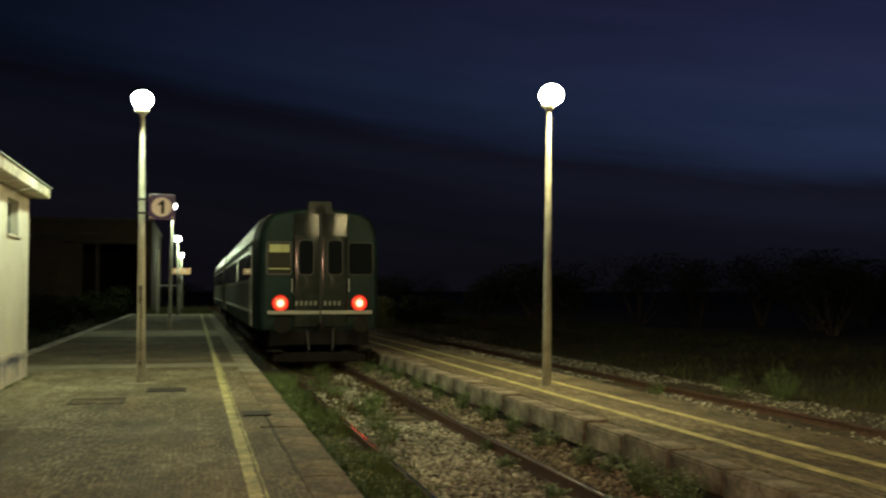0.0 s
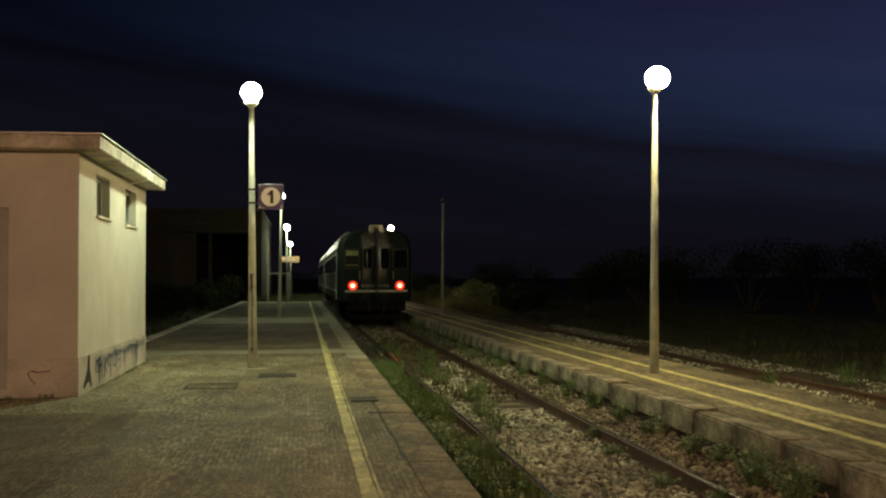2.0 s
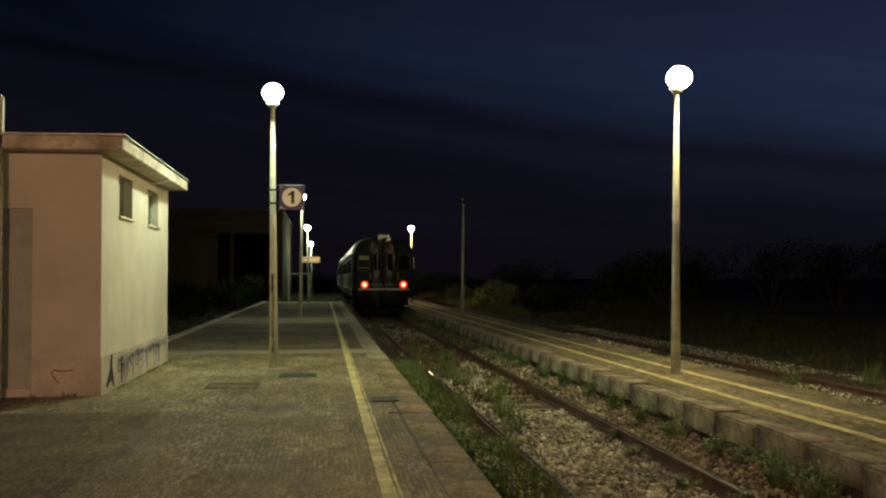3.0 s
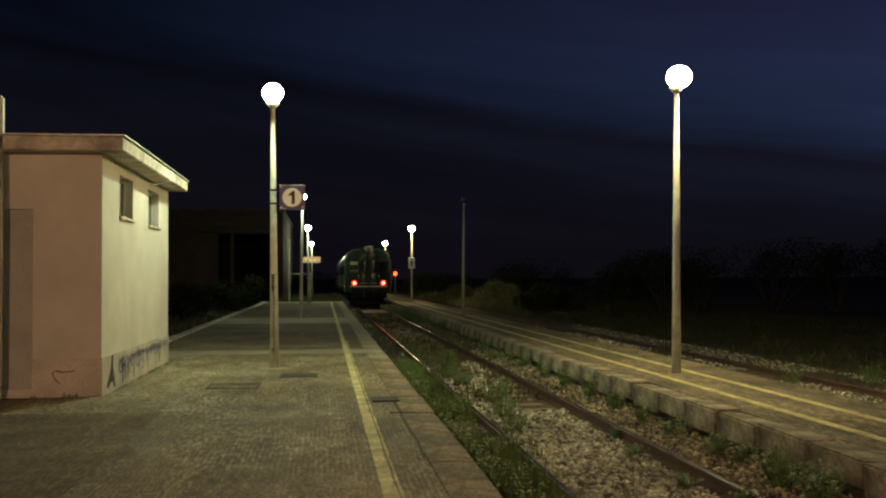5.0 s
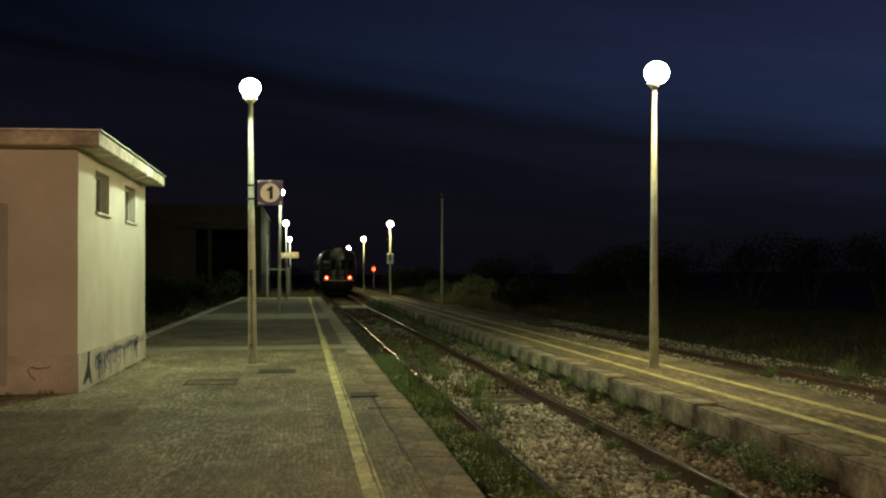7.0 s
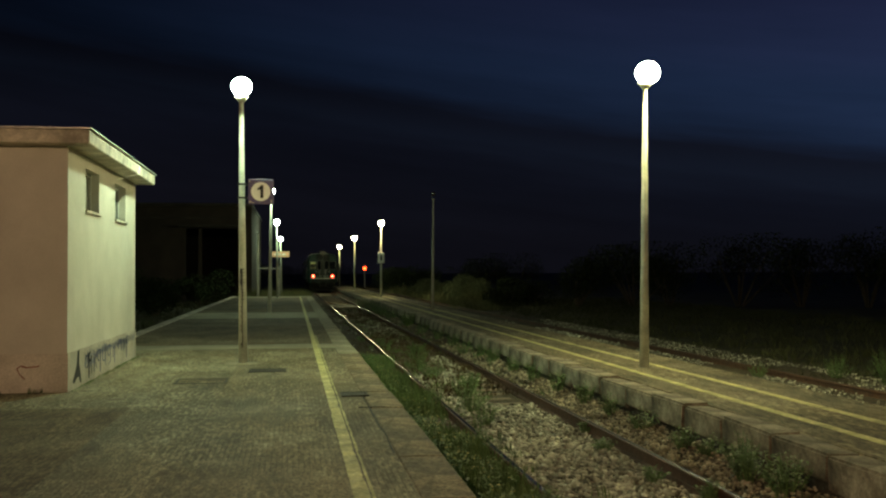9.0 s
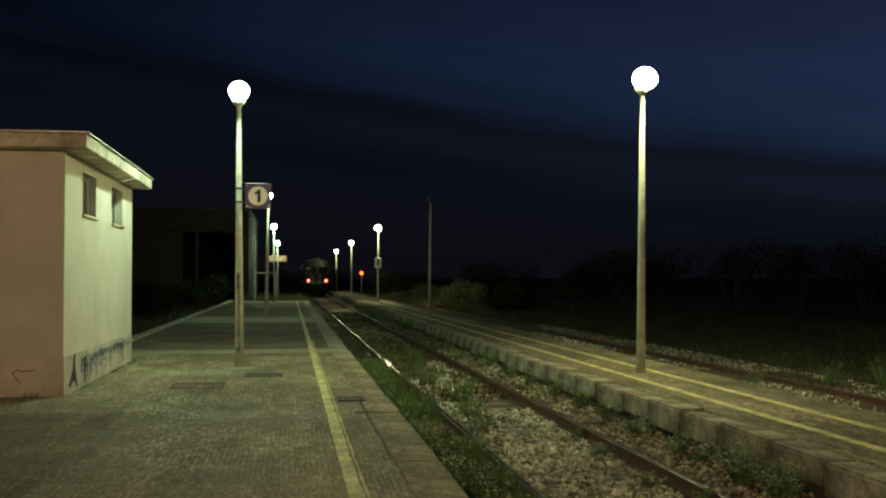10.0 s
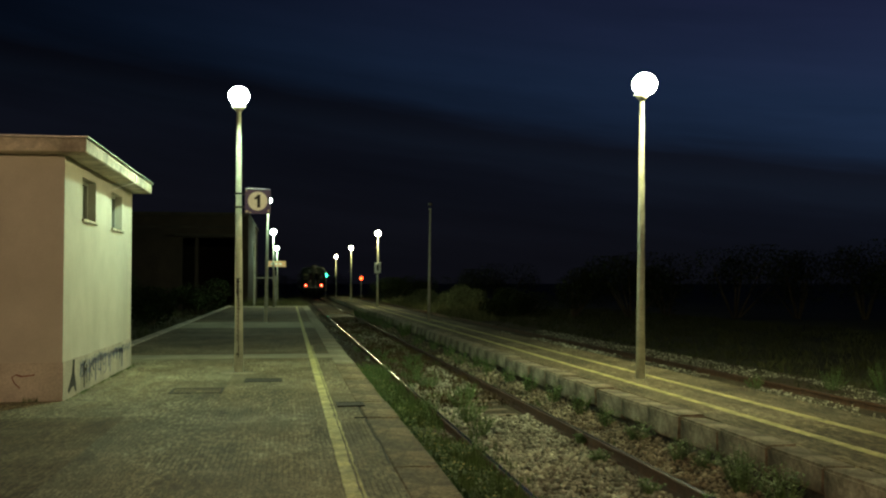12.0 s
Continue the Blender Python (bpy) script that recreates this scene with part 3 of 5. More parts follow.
def painted_line(x0, x1, y1, z):
    """A line of thick old paint with chipped edges."""
    bm = bmesh.new()
    last, y = None, -14.0
    while y < y1:
        a = x0 + 0.005 * noise.noise((x0, y * 2.3, 1.0)) + random.choice((0, 0, 0, 0, 0.006))
        b = x1 + 0.006 * noise.noise((x0, y * 2.7, 5.0)) - random.choice((0, 0, 0, 0.010))
        row = [bm.verts.new(p) for p in ((a, y, z - 0.003), (a + 0.004, y, z + 0.0045), (b - 0.004, y, z + 0.0045), (b, y, z - 0.003))]
        if last:
            for i in range(3):
                bm.faces.new((last[i], last[i + 1], row[i + 1], row[i]))
        last = row
        y += 0.12 if y < 24 else 0.8
    bmesh.ops.recalc_face_normals(bm, faces=bm.faces)
    return bm


def seam(x, y0, y1, w=0.022):
    """A ragged thin strip along the platform."""
    bm = bmesh.new()
    last, y, k = None, y0, 0
    while y < y1:
        c = x + 0.02 * noise.noise((x * 3, y * 1.7, 2.0))
        h = w * (0.35 + 0.9 * abs(noise.noise((x, y * 3.1, 9.0))))
        row = [bm.verts.new((c - h, y, 0.001)), bm.verts.new((c, y, 0.0085)), bm.verts.new((c + h, y, 0.001))]
        if last:
            bm.faces.new((last[0], last[1], row[1], row[0]))
            bm.faces.new((last[1], last[2], row[2], row[1]))
        last = row
        y += 0.11
    return bm


def left_platform():
    p = tagged(empty("platform_left"), "low worn platform of textured concrete with a yellow line", "platform", kind="structure")
    for a, b in ((LEFT_BACK, -1.75), (-1.748, -0.872), (-0.87, 0.528), (0.53, EDGE_L - 0.362)):
        for y0, y1 in ((-14.0, 4.998), (5.0, 11.498), (11.5, 19.998)):
            part("paving", box(a, b, y0, y1, -0.5, 0.0), M["brown" if a < -2 and y0 < 11 else "trodden" if a > -1 else "paving"], p)
    part("pale_strip", box(LEFT_BACK, EDGE_L - 0.36, 20.0, 21.1, -0.5, 0.002), M["pale_strip"], p, "pale concrete strip")
    part("paving", box(LEFT_BACK, EDGE_L - 0.36, 21.1, 33.5, -0.5, 0.0), M["dark_paving"], p, "darker paving")
    part("pale_strip", box(LEFT_BACK, EDGE_L - 0.36, 33.5, 38.4, -0.5, 0.002), M["pale_strip"], p, "pale concrete strip")
    part("paving", box(LEFT_BACK, EDGE_L - 0.36, 38.4, 61.5, -0.5, 0.0), M["dark_paving"], p, "darker paving")
    part("pale_strip", box(LEFT_BACK, EDGE_L - 0.36, 61.5, LEFT_END, -0.5, 0.002), M["pale_strip"], p, "pale concrete strip")
    part("back_kerb", box(LEFT_BACK - 0.25, LEFT_BACK, 19.5, LEFT_END, -0.5, 0.03, 0.02), M["roof"], p, "pale rear kerb")
    part("yard_paving", box(-18, LEFT_BACK, -14, 19.4, -0.5, -0.003), M["brown"], p)
    part("yellow_line", painted_line(0.388, 0.498, LEFT_END - 0.4, 0.0), M["yellow"], p, "worn yellow safety line")
    part("old_yellow_line", painted_line(0.506, 0.532, 24.0, -0.001), M["yellow"], p, "edge of an older yellow line beneath")
    for x, y0, y1 in ((-0.871, 8.2, 9.6), (-0.871, 10.1, 12.9), (-0.872, 13.4, 15.0)):
        part("pale_seam", seam(x, y0, y1, 0.013), M["paving"], p, "crumbling pale joint in the paving")
    part("kerb_crack", seam(0.812, 8.2, 12.3, 0.016), M["iron"], p, "dark crack beside the kerb")
    part("kerb_crack", box(0.70, 0.98, 11.02, 11.045, -0.02, 0.0085), M["iron"], p)
    slab = pale = None
    y = -13.0
    while y < LEFT_END - 0.1:
        if slab is None:
            slab = part("kerb_slab", box(-0.18, 0.18, -0.746, 0.746, -0.5, 0.006, 0.010), M["kerb"], p)
            slab.matrix_basis = pose(EDGE_L - 0.18, y + 0.75, 0)
        else:
            share("kerb_slab", slab, pose(EDGE_L - 0.18 + random.uniform(-0.012, 0.012), y + 0.75, random.uniform(-0.01, 0.006), random.uniform(-0.3, 0.3), random.uniform(-0.6, 0.6), random.uniform(-0.25, 0.25)), p)
        y += 1.5
        if y > 17 and not pale:
            pale = slab = part("kerb_slab", box(-0.18, 0.18, -0.746, 0.746, -0.5, 0.006, 0.010), M["pale_strip"], p, "paler kerb slab")
            slab.matrix_basis = pose(EDGE_L - 0.18, y + 0.75, 0)
            y += 1.5


def right_platform():
    p = tagged(empty("platform_island"), "narrow low island platform edged with old stone blocks", "platform", kind="structure")
    part("paving", box(EDGE_R + 0.30, FAR_R - 0.02, -14, RIGHT_END, -0.5, -0.012), M["island"], p)
    for x in (4.93, 5.58):
        part("yellow_line", painted_line(x - 0.01, x + 0.11, RIGHT_END - 0.5, -0.012), M["yellow"], p, "worn yellow safety line")
    # base course much darker than the blocks it carries
    part("base_course", box(EDGE_R + 0.055, EDGE_R + 0.29, -14, RIGHT_END, -0.5, -0.16), M["damp"], p, "dark set-back base course under the edge blocks")
    shapes = []
    y, k = -12.35, 0
    while y < RIGHT_END:
        w = (0.97, 1.07, 1.0, 0.96)[k % 4]
        if len(shapes) < 4:
            bm = box(-0.16, 0.16, -w / 2 + 0.005, w / 2 - 0.005, (-0.23, -0.27, -0.25, -0.29)[k % 4], 0.0, 0.022, seg=2)
            for v in bm.verts:
                v.co += 0.014 * noise.noise_vector(v.co * 3 + Vector((k * 7, 0, 0)))
            ob = part("edge_block", bm, M["block"], p)
            ob.matrix_basis = pose(EDGE_R + 0.155, y + w / 2, 0)
            shapes.append(ob)
        else:
            share("edge_block", shapes[k % 4], pose(EDGE_R + 0.155 + random.uniform(-0.03, 0.022), y + w / 2, random.uniform(-0.022, 0.012), random.uniform(-0.7, 0.7), random.uniform(-1.6, 1.6), random.uniform(-1.2, 1.2)), p)
        y += w
        k += 1


ground()
track_bed()
left_platform()
right_platform()
railway(2.765, True, "rusty rails with shining heads on ballasted sleepers")
crossing = tagged(empty("track_crossing", pose(2.765, 56.2, 0)), "pale concrete foot crossing laid between the rails", "crossing", kind="structure")
for k in range(5):
    part("slab", box(-0.64, 0.64, -2.2 + 0.88 * k, -1.35 + 0.88 * k, -0.47, -0.345 - 0.004 * (k % 2), 0.015), M["pale_strip"], crossing)
railway(7.90, False, "rusty unused rails half sunk in pale ballast")


# ---- lamp posts ----
def lamp_post(x, y, z0, glassmat, label, height=4.5, lean=(0.0, 0.0), size=0.175, shield=0.135, thin=1.0, paint="pole", head=0.0):
    ob = tagged(empty("street_lamp", pose(x, y, z0, 0, 0, 0)), label, "lamp post", "platform lamps")
    top = height - z0 - 0.2
    part("pole", rod((0, 0, 0), (lean[0], lean[1], top), 0.073 * thin, 0.034 * thin, 20), M[paint], ob, smooth=True)
    part("neck", rod((lean[0], lean[1], top - 0.06), (lean[0], lean[1], top + 0.035), 0.038 * thin, shield, 20), M[paint], ob, smooth=True)
    lit = glassmat != M["lamp_dead"]
    part("globe", ball((lean[0] + head, lean[1], top + 0.2), size, 4, (1, 1, 0.92)), glassmat, ob, "glowing milk-glass globe" if lit else "unlit glass globe", smooth=True)
    return ob


for x, y, z0, lean, mat, size in ((-0.80, 16.85, 0, -0.03, "lamp_left", 0.16), (-0.85, 38.2, 0, 0.06, "lamp_weak", 0.13), (-0.90, 61.5, 0, -0.05, "lamp_dim", 0.155), (-0.98, 90.5, -0.55, -0.1, "lamp_last", 0.16)):
    lamp_post(x, y, z0, M[mat], "tall cream lamp post with lit globe on the platform", lean=(lean, 0), size=size, shield=0.12 if y < 20 else 0.07)
for x, y, z0, lean, mat, size in ((5.35, 15.1, -0.012, 0.05, "lamp_right", 0.185), (5.40, 63.0, -0.012, 0.02, "lamp_mid", 0.165), (5.38, 90.0, -0.012, 0, "lamp_far", 0.165), (5.42, 120.0, -0.5, 0, "lamp_far", 0.165)):
    lamp_post(x, y, z0, M[mat], "tall cream lamp post with lit globe on the island platform", 4.54, lean=(lean, 0), size=size, shield=0.12 if y < 20 else 0.075, head=0.045 if y < 20 else 0.0)
lamp_post(5.33, 39.0, -0.012, M["lamp_dead"], "thin grey post with a small unlit lamp", lean=(0.05, 0), size=0.085, shield=0.06, thin=0.85, paint="dullgrey")
lamp_post(-3.4, -3.2, 0, M["lamp_behind"], "tall lamp post with amber globe", lean=(0, 0))
lamp_post(5.36, -8.5, -0.012, M["lamp_right"], "tall cream lamp post with lit globe on the island platform")


# ---- hut ----
HX, HY0, HY1 = -2.745, 13.09, 18.52


def hut():
    h = tagged(empty("platform_hut"), "small flat-roofed plastered hut with two openings and graffiti", "hut")
    x0, t = -8.2, 0.25
    wins = ((14.17, 15.13), (16.44, 17.46))
    z0, z1, zt = 2.31, 2.87, 3.03
    bm = bmesh.new()
    # side wall to the track with two openings
    ys = [HY0, wins[0][0], wins[0][1], wins[1][0], wins[1][1], HY1]
    for a, b in zip(ys[:-1], ys[1:]):
        if (a, b) in wins:
            box(HX - t, HX, a, b, 0, z0, bm=bm)
            box(HX - t, HX, a, b, z1, zt, bm=bm)
        else:
            box(HX - t, HX, a, b, 0, zt, bm=bm)
    bmesh.ops.remove_doubles(bm, verts=bm.verts, dist=0.0005)
    part("side_wall", bm, M["wall"], h)
    bm = box(-3.57, HX - t, HY0, HY0 + t, 0, zt)
    box(-4.47, -3.57, HY0, HY0 + t, 2.33, zt, bm=bm)
    box(-4.47, -3.57, HY0 - 0.02, HY0 + t, 0, 0.10, bm=bm)
    box(x0, -4.47, HY0, HY0 + t, 0, zt, bm=bm)
    part("front_wall", bm, M["wall"], h)
    part("back_wall", box(x0, HX - t, HY1 - t, HY1, 0, zt), M["wall"], h)
    part("end_wall", box(x0 - t, x0, HY0, HY1, 0, zt), M["wall"], h)
    part("plinth", box(HX - 0.02, HX + 0.012, HY0 - 0.012, HY1 + 0.012, 0, 0.475), M["plinth"], h, "grey plinth band")
    part("plinth", box(-3.57, HX - 0.02, HY0 - 0.012, HY0 + 0.02, 0, 0.475), M["plinth"], h, "grey plinth band")
    part("roof_slab", box(x0 - 0.5, HX + 0.31, HY0 - 0.31, HY1 + 0.17, zt, 3.20, 0.012), M["roof"], h, "weathered concrete roof slab")
    part("roof_flashing", box(x0 - 0.53, HX + 0.34, HY0 - 0.34, HY1 + 0.20, 3.20, 3.225, 0.006), M["zinc"], h, "thin metal flashing")
    part("roof_cable", rod((HX + 0.32, 16.75, 3.2), (HX + 0.325, 16.7, 3.04), 0.008, n=8, bm=rod((HX + 0.325, 16.7, 3.04), (HX + 0.02, 16.45, 2.92), 0.008, n=8)), M["white"], h, "loose thin cable")
    for a, b in wins:
        w = part("window", box(HX - 0.20, HX - 0.16, a, b, z0, z1), M["door"], h, "grey recessed shutter")
        part("window_sill", box(HX - 0.17, HX + 0.035, a - 0.02, b + 0.02, z0 - 0.04, z0, 0.006), M["roof"], w, "stone sill")
        f = box(HX - 0.15, HX - 0.11, a, a + 0.05, z0, z1)
        box(HX - 0.15, HX - 0.11, b - 0.05, b, z0, z1, bm=f)
        box(HX - 0.15, HX - 0.11, a + 0.05, b - 0.05, z1 - 0.05, z1, bm=f)
        part("window_frame", f, M["door"], w)
    d = part("door", box(-4.47, -3.57, HY0 + 0.05, HY0 + 0.10, 0.10, 2.33, 0.004), M["door"], h, "plain grey metal door")
    part("door_handle", rod((-4.38, HY0 + 0.02, 1.05), (-4.24, HY0 + 0.02, 1.05), 0.011, n=10), M["zinc"], d)


hut()
post = tagged(empty("metal_post", pose(-3.94, 12.82, 0)), "grey galvanised square post beside the hut", "post")
part("shaft", box(-0.09, 0.09, -0.06, 0.06, 0, 3.68, 0.02, seg=2), M["dullgrey"], post)


# ---- train ----
CAR = 23.2


def section(half, roof):
    """Half outline of the body from the sill over the roof, x and z over the rail."""
    right = [(half * 0.975, 0.90), (half, 1.15), (half, 2.55), (half * 0.99, 2.93), (half * 0.955, 3.20), (half * 0.88, 3.41), (half * 0.72, 3.56), (half * 0.38, roof - 0.03), (0.0, roof)]
    return right + [(-x, z) for x, z in right[-2::-1]]


def car_body():
    bm = bmesh.new()
    rings = []
    for y, s, drop in ((0.0, 0.86, 0.07), (0.05, 0.905, 0.04), (0.16, 0.935, 0.02), (0.5, 0.965, 0.01), (1.3, 1.0, 0.0), (CAR - 1.3, 1.0, 0.0), (CAR - 0.5, 0.965, 0.01), (CAR - 0.16, 0.935, 0.02), (CAR - 0.05, 0.905, 0.04), (CAR, 0.86, 0.07)):
        ring = []
        for x, z in section(1.44, 3.68):
            k = max(0.0, (z - 2.6) / 0.93)
            ring.append(bm.verts.new((x * s, y, z - drop * k)))
        rings.append(ring)
    n = len(rings[0])
    for a, b in zip(rings[:-1], rings[1:]):
        for i in range(n):
            bm.faces.new((a[i], a[(i + 1) % n], b[(i + 1) % n], b[i]))
    bm.faces.new(rings[0][::-1])
    bm.faces.new(rings[-1])
    bmesh.ops.recalc_face_normals(bm, faces=bm.faces)
    return bm


def rounded(x0, x1, z0, z1, y0, y1, r=0.07):
    """An upright plate with rounded corners, between y0 and y1."""
    pts = []
    for cx, cz, a in ((x1 - r, z1 - r, 0), (x0 + r, z1 - r, 90), (x0 + r, z0 + r, 180), (x1 - r, z0 + r, 270)):
        for k in range(5):
            b = radians(a + 22.5 * k)
            pts.append((cx + r * math.cos(b), cz + r * math.sin(b)))
    return extrude_y(pts, y0, y1)


def ring_plate(x0, x1, z0, z1, y0, y1, w=0.014):
    """A thin upright frame."""
    bm = box(x0, x0 + w, y0, y1, z0, z1)
    box(x1 - w, x1, y0, y1, z0, z1, bm=bm)
    box(x0 + w, x1 - w, y0, y1, z0, z0 + w, bm=bm)
    box(x0 + w, x1 - w, y0, y1, z1 - w, z1, bm=bm)
    return bm


def bowed(x0, x1, z0, z1, bow, cols=10):
    """An upright panel that bulges a little across its width and leans back towards its top."""
    bm = bmesh.new()
    rows = []
    for k in range(9):
        z = z0 + (z1 - z0) * k / 8
        back = 0.0185 * max(0.0, z - 1.6) ** 2
        row = []
        for i in range(cols + 1):
            u = 2 * i / cols - 1
            row.append(bm.verts.new((x0 + (x1 - x0) * i / cols, back - 0.09 - bow * (1 - u * u), z)))
        rows.append(row + [bm.verts.new((x1, 0.03, z)), bm.verts.new((x0, 0.03, z))])
    k = len(rows[0])
    for a, b in zip(rows[:-1], rows[1:]):
        for i in range(k):
            bm.faces.new((a[i], a[(i + 1) % k], b[(i + 1) % k], b[i]))
    for r in (rows[0], rows[-1]):
        bm.faces.new(r)
    bmesh.ops.recalc_face_normals(bm, faces=bm.faces)
    bmesh.ops.split_edges(bm, edges=[e for e in bm.edges if e.calc_face_angle(0) > 0.6])
    return bm


def railcar(name_pose, label):
    c = tagged(empty("railcar", name_pose), label, "train", "coupled railcars")
    body = part("body", car_body(), M["green"], c, "dark green rounded body")
    part("roof", extrude_y([(x, z + 0.012) for x, z in section(1.445, 3.68)[3:14]] + [(-1.30, 2.86), (1.30, 2.86)], 1.3, CAR - 1.3), M["carroof"], c, "ribbed grey metal roof", smooth=False)
    # rear face
    for s in (-1, 1):
        d = part("gangway_door", bowed(*sorted((s * 0.012, s * 0.60)), 0.98, 3.02, 0.030), M["doorgrey"], c, "grey end door leaf", smooth=True)
        part("door_head", bowed(*sorted((s * 0.012, s * 0.60)), 3.03, 3.52, 0.016), M["gloss"], d, "glossy panel over the end door", smooth=True)
        a, b = sorted((s * 0.17, s * 0.48))
        part("door_window_seal", rounded(a - 0.03, b + 0.03, 2.12, 2.94, -0.122, -0.05, 0.10), M["rubber"], d)
        part("door_window", rounded(a, b, 2.15, 2.91, -0.127, -0.11, 0.09), M["pane"], d)
        part("door_bar", box(s * 0.585 - 0.012, s * 0.585 + 0.012, -0.112, -0.05, 1.02, 3.0, 0.008), M["gloss"], d, "bright vertical door edge")
        a, b = sorted((s * 0.66, s * 1.18))
        w = part("cab_window", rounded(a, b, 2.16, 2.86, -0.03, 0.10, 0.07), M["cabpane" if s < 0 else "pane"], c, "cab window with its pale lit interior painted into the pane" if s < 0 else "dark cab window")
        part("window_seal", rounded(a - 0.035, b + 0.035, 2.125, 2.895, -0.022, 0.10, 0.09), M["rubber"], w)
        part("window_trim", ring_plate(a - 0.01, b + 0.01, 2.15, 2.87, -0.034, -0.02), M["trim" if s < 0 else "doorgrey"], w, "thin metal window trim")
        if s < 0:
            part("desk_ledge", box(a + 0.03, b - 0.03, -0.036, -0.03, 2.26, 2.285), M["blind"], w)
            part("roller_blind", box(a + 0.04, b - 0.03, -0.036, -0.03, 2.64, 2.82), M["blind"], w, "half-drawn yellow blind")
        t = part("tail_lamp", rod((s * 0.89, 0.05, 1.50), (s * 0.89, -0.05, 1.50), 0.20, 0.195, 24), M["underframe"], c, "round tail lamp glowing red")
        # lens drawn oversize to hold the red glare around the lamp
        e = part("lens", ball((0, 0, 0), 0.185, 3, (1, 0.22, 1)), M["tail"], t, "domed red lens with the glare halo painted into its rim", smooth=True)
        e.location = (s * 0.89, -0.05, 1.50)
        part("buffer", rod((s * 0.87, 0.2, 1.02), (s * 0.87, -0.38, 1.02), 0.09, 0.09, 16, rod((s * 0.87, -0.38, 1.02), (s * 0.87, -0.42, 1.02), 0.19, 0.18, 20)), M["underframe"], c, "round steel buffer")
        part("step", box(s * 1.0 - 0.17, s * 1.0 + 0.17, -0.12, 0.15, 0.42, 0.46), M["underframe"], c)
        part("handrail", rod((s * 0.64, -0.13, 1.75), (s * 0.64, -0.13, 2.05), 0.012, n=8), M["brass"], c)
        part("white_stripe", box(min(s * 0.02, s * 1.17), max(s * 0.02, s * 1.17), -0.124, -0.02, 1.255, 1.335), M["cream"], c, "cream stripe across the end")
        # lettering too small to read, as plain bars
        for k in range(4 if s > 0 else 5):
            x = s * 0.08 + (k * 0.105 if s > 0 else -0.48 + k * 0.105)
            part("lettering_bar", box(x, x + 0.055, -0.124, -0.06, 1.45, 1.55), M["sidegrey"], c)
        part("jumper_socket", box(s * 0.42 - 0.07, s * 0.42 + 0.07, -0.09, 0.02, 1.02, 1.16, 0.02), M["underframe"], c)
        part("air_hose", rod((s * 0.30, -0.05, 0.95), (s * 0.26, -0.22, 0.45), 0.028, n=8), M["rubber"], c)
    hb = part("headlamp_box", extrude_y([(-0.31, 3.36), (0.31, 3.36), (0.25, 3.80), (-0.25, 3.80)], -0.02, 0.5), M["doorgrey"], c, "raised roof lamp housing")
    part("headlamp_lens", rod((0, -0.03, 3.58), (0, -0.018, 3.58), 0.12, n=20), M["underframe"], hb)
    part("centre_rib", box(-0.022, 0.022, -0.108, -0.02, 1.0, 3.52, 0.01), M["rubber"], c)
    part("coupling_hook", box(-0.06, 0.06, -0.35, 0.1, 0.92, 1.06, 0.02), M["underframe"], c)
    part("end_apron", box(-1.12, 1.12, 0.02, 0.30, 0.55, 0.95, 0.02), M["underframe"], c)
    part("snow_guard", box(-1.05, 1.05, 0.0, 0.12, 0.18, 0.40, 0.02), M["underframe"], c)
    part("underfloor_gear", box(-1.2, 1.2, 6.0, 17.0, 0.35, 0.90, 0.05), M["underframe"], c)
    # sides
    for s in (-1, 1):
        xa, xb = sorted((s * 1.425, s * 1.452))
        part("window_band", box(xa, xb, 1.3, CAR - 1.3, 1.95, 2.78), M["cream"], c, "pale grey window band")
        part("rain_gutter", box(*sorted((s * 1.405, s * 1.462)), 1.3, CAR - 1.3, 2.93, 2.985, 0.012), M["brass"], c, "bright metal gutter along the roof edge")
        part("side_panel", box(xa, xb, 1.3, CAR - 1.3, 1.345, 1.94), M["sidegrey"], c, "grey-green lower side panel")
        part("waist_stripe", box(xa, xb, 1.3, CAR - 1.3, 1.255, 1.335), M["white"], c)
        y = 2.6
        while y < CAR - 3.0:
            xa, xb = sorted((s * 1.44, s * 1.458))
            w = part("side_window", box(xa, xb, y, y + 1.15, 2.05, 2.70, 0.008), M["pane"], c)
            y += 1.55
        for y in (1.4, CAR - 2.35):
            xa, xb = sorted((s * 1.43, s * 1.462))
            d = part("side_door", box(xa, xb, y, y + 0.95, 0.95, 2.85, 0.01), M["cream"], c, "pale side door")
            xa, xb = sorted((s * 1.45, s * 1.468))
            part("door_window", box(xa, xb, y + 0.18, y + 0.77, 1.95, 2.65, 0.008), M["pane"], d)
            part("handrail", rod((s * 1.49, y - 0.06, 1.2), (s * 1.49, y - 0.06, 2.1), 0.015, n=8), M["brass"], d)
    for y in (3.6, CAR - 3.6):
        b = part("bogie", box(-1.05, 1.05, y - 1.6, y + 1.6, 0.35, 0.72, 0.04), M["underframe"], c, "dark bogie")
        for dy in (-1.1, 1.1):
            bm = rod((-0.80, 0, 0), (-0.68, 0, 0), 0.455, n=28)
            rod((0.68, 0, 0), (0.80, 0, 0), 0.455, n=28, bm=bm)
            rod((-0.7, 0, 0), (0.7, 0, 0), 0.08, n=12, bm=bm)
            w = part("wheelset", bm, M["underframe"], b)
            w.location = (0, y + dy, 0.455)
    return c


TRAIN_X = 2.765
car_a = railcar(pose(TRAIN_X, 23.05, RAIL), "dark green diesel railcar with red tail lamps lit")
car_b = copy_thing(car_a, pose(TRAIN_X, 23.05 + CAR + 0.7, RAIL))
tagged(car_b, "leading dark green diesel railcar coupled in front")
for o in list(car_b.children_recursive):
    if o.name.split(".")[0] == "lens":
        bpy.data.objects.remove(o)


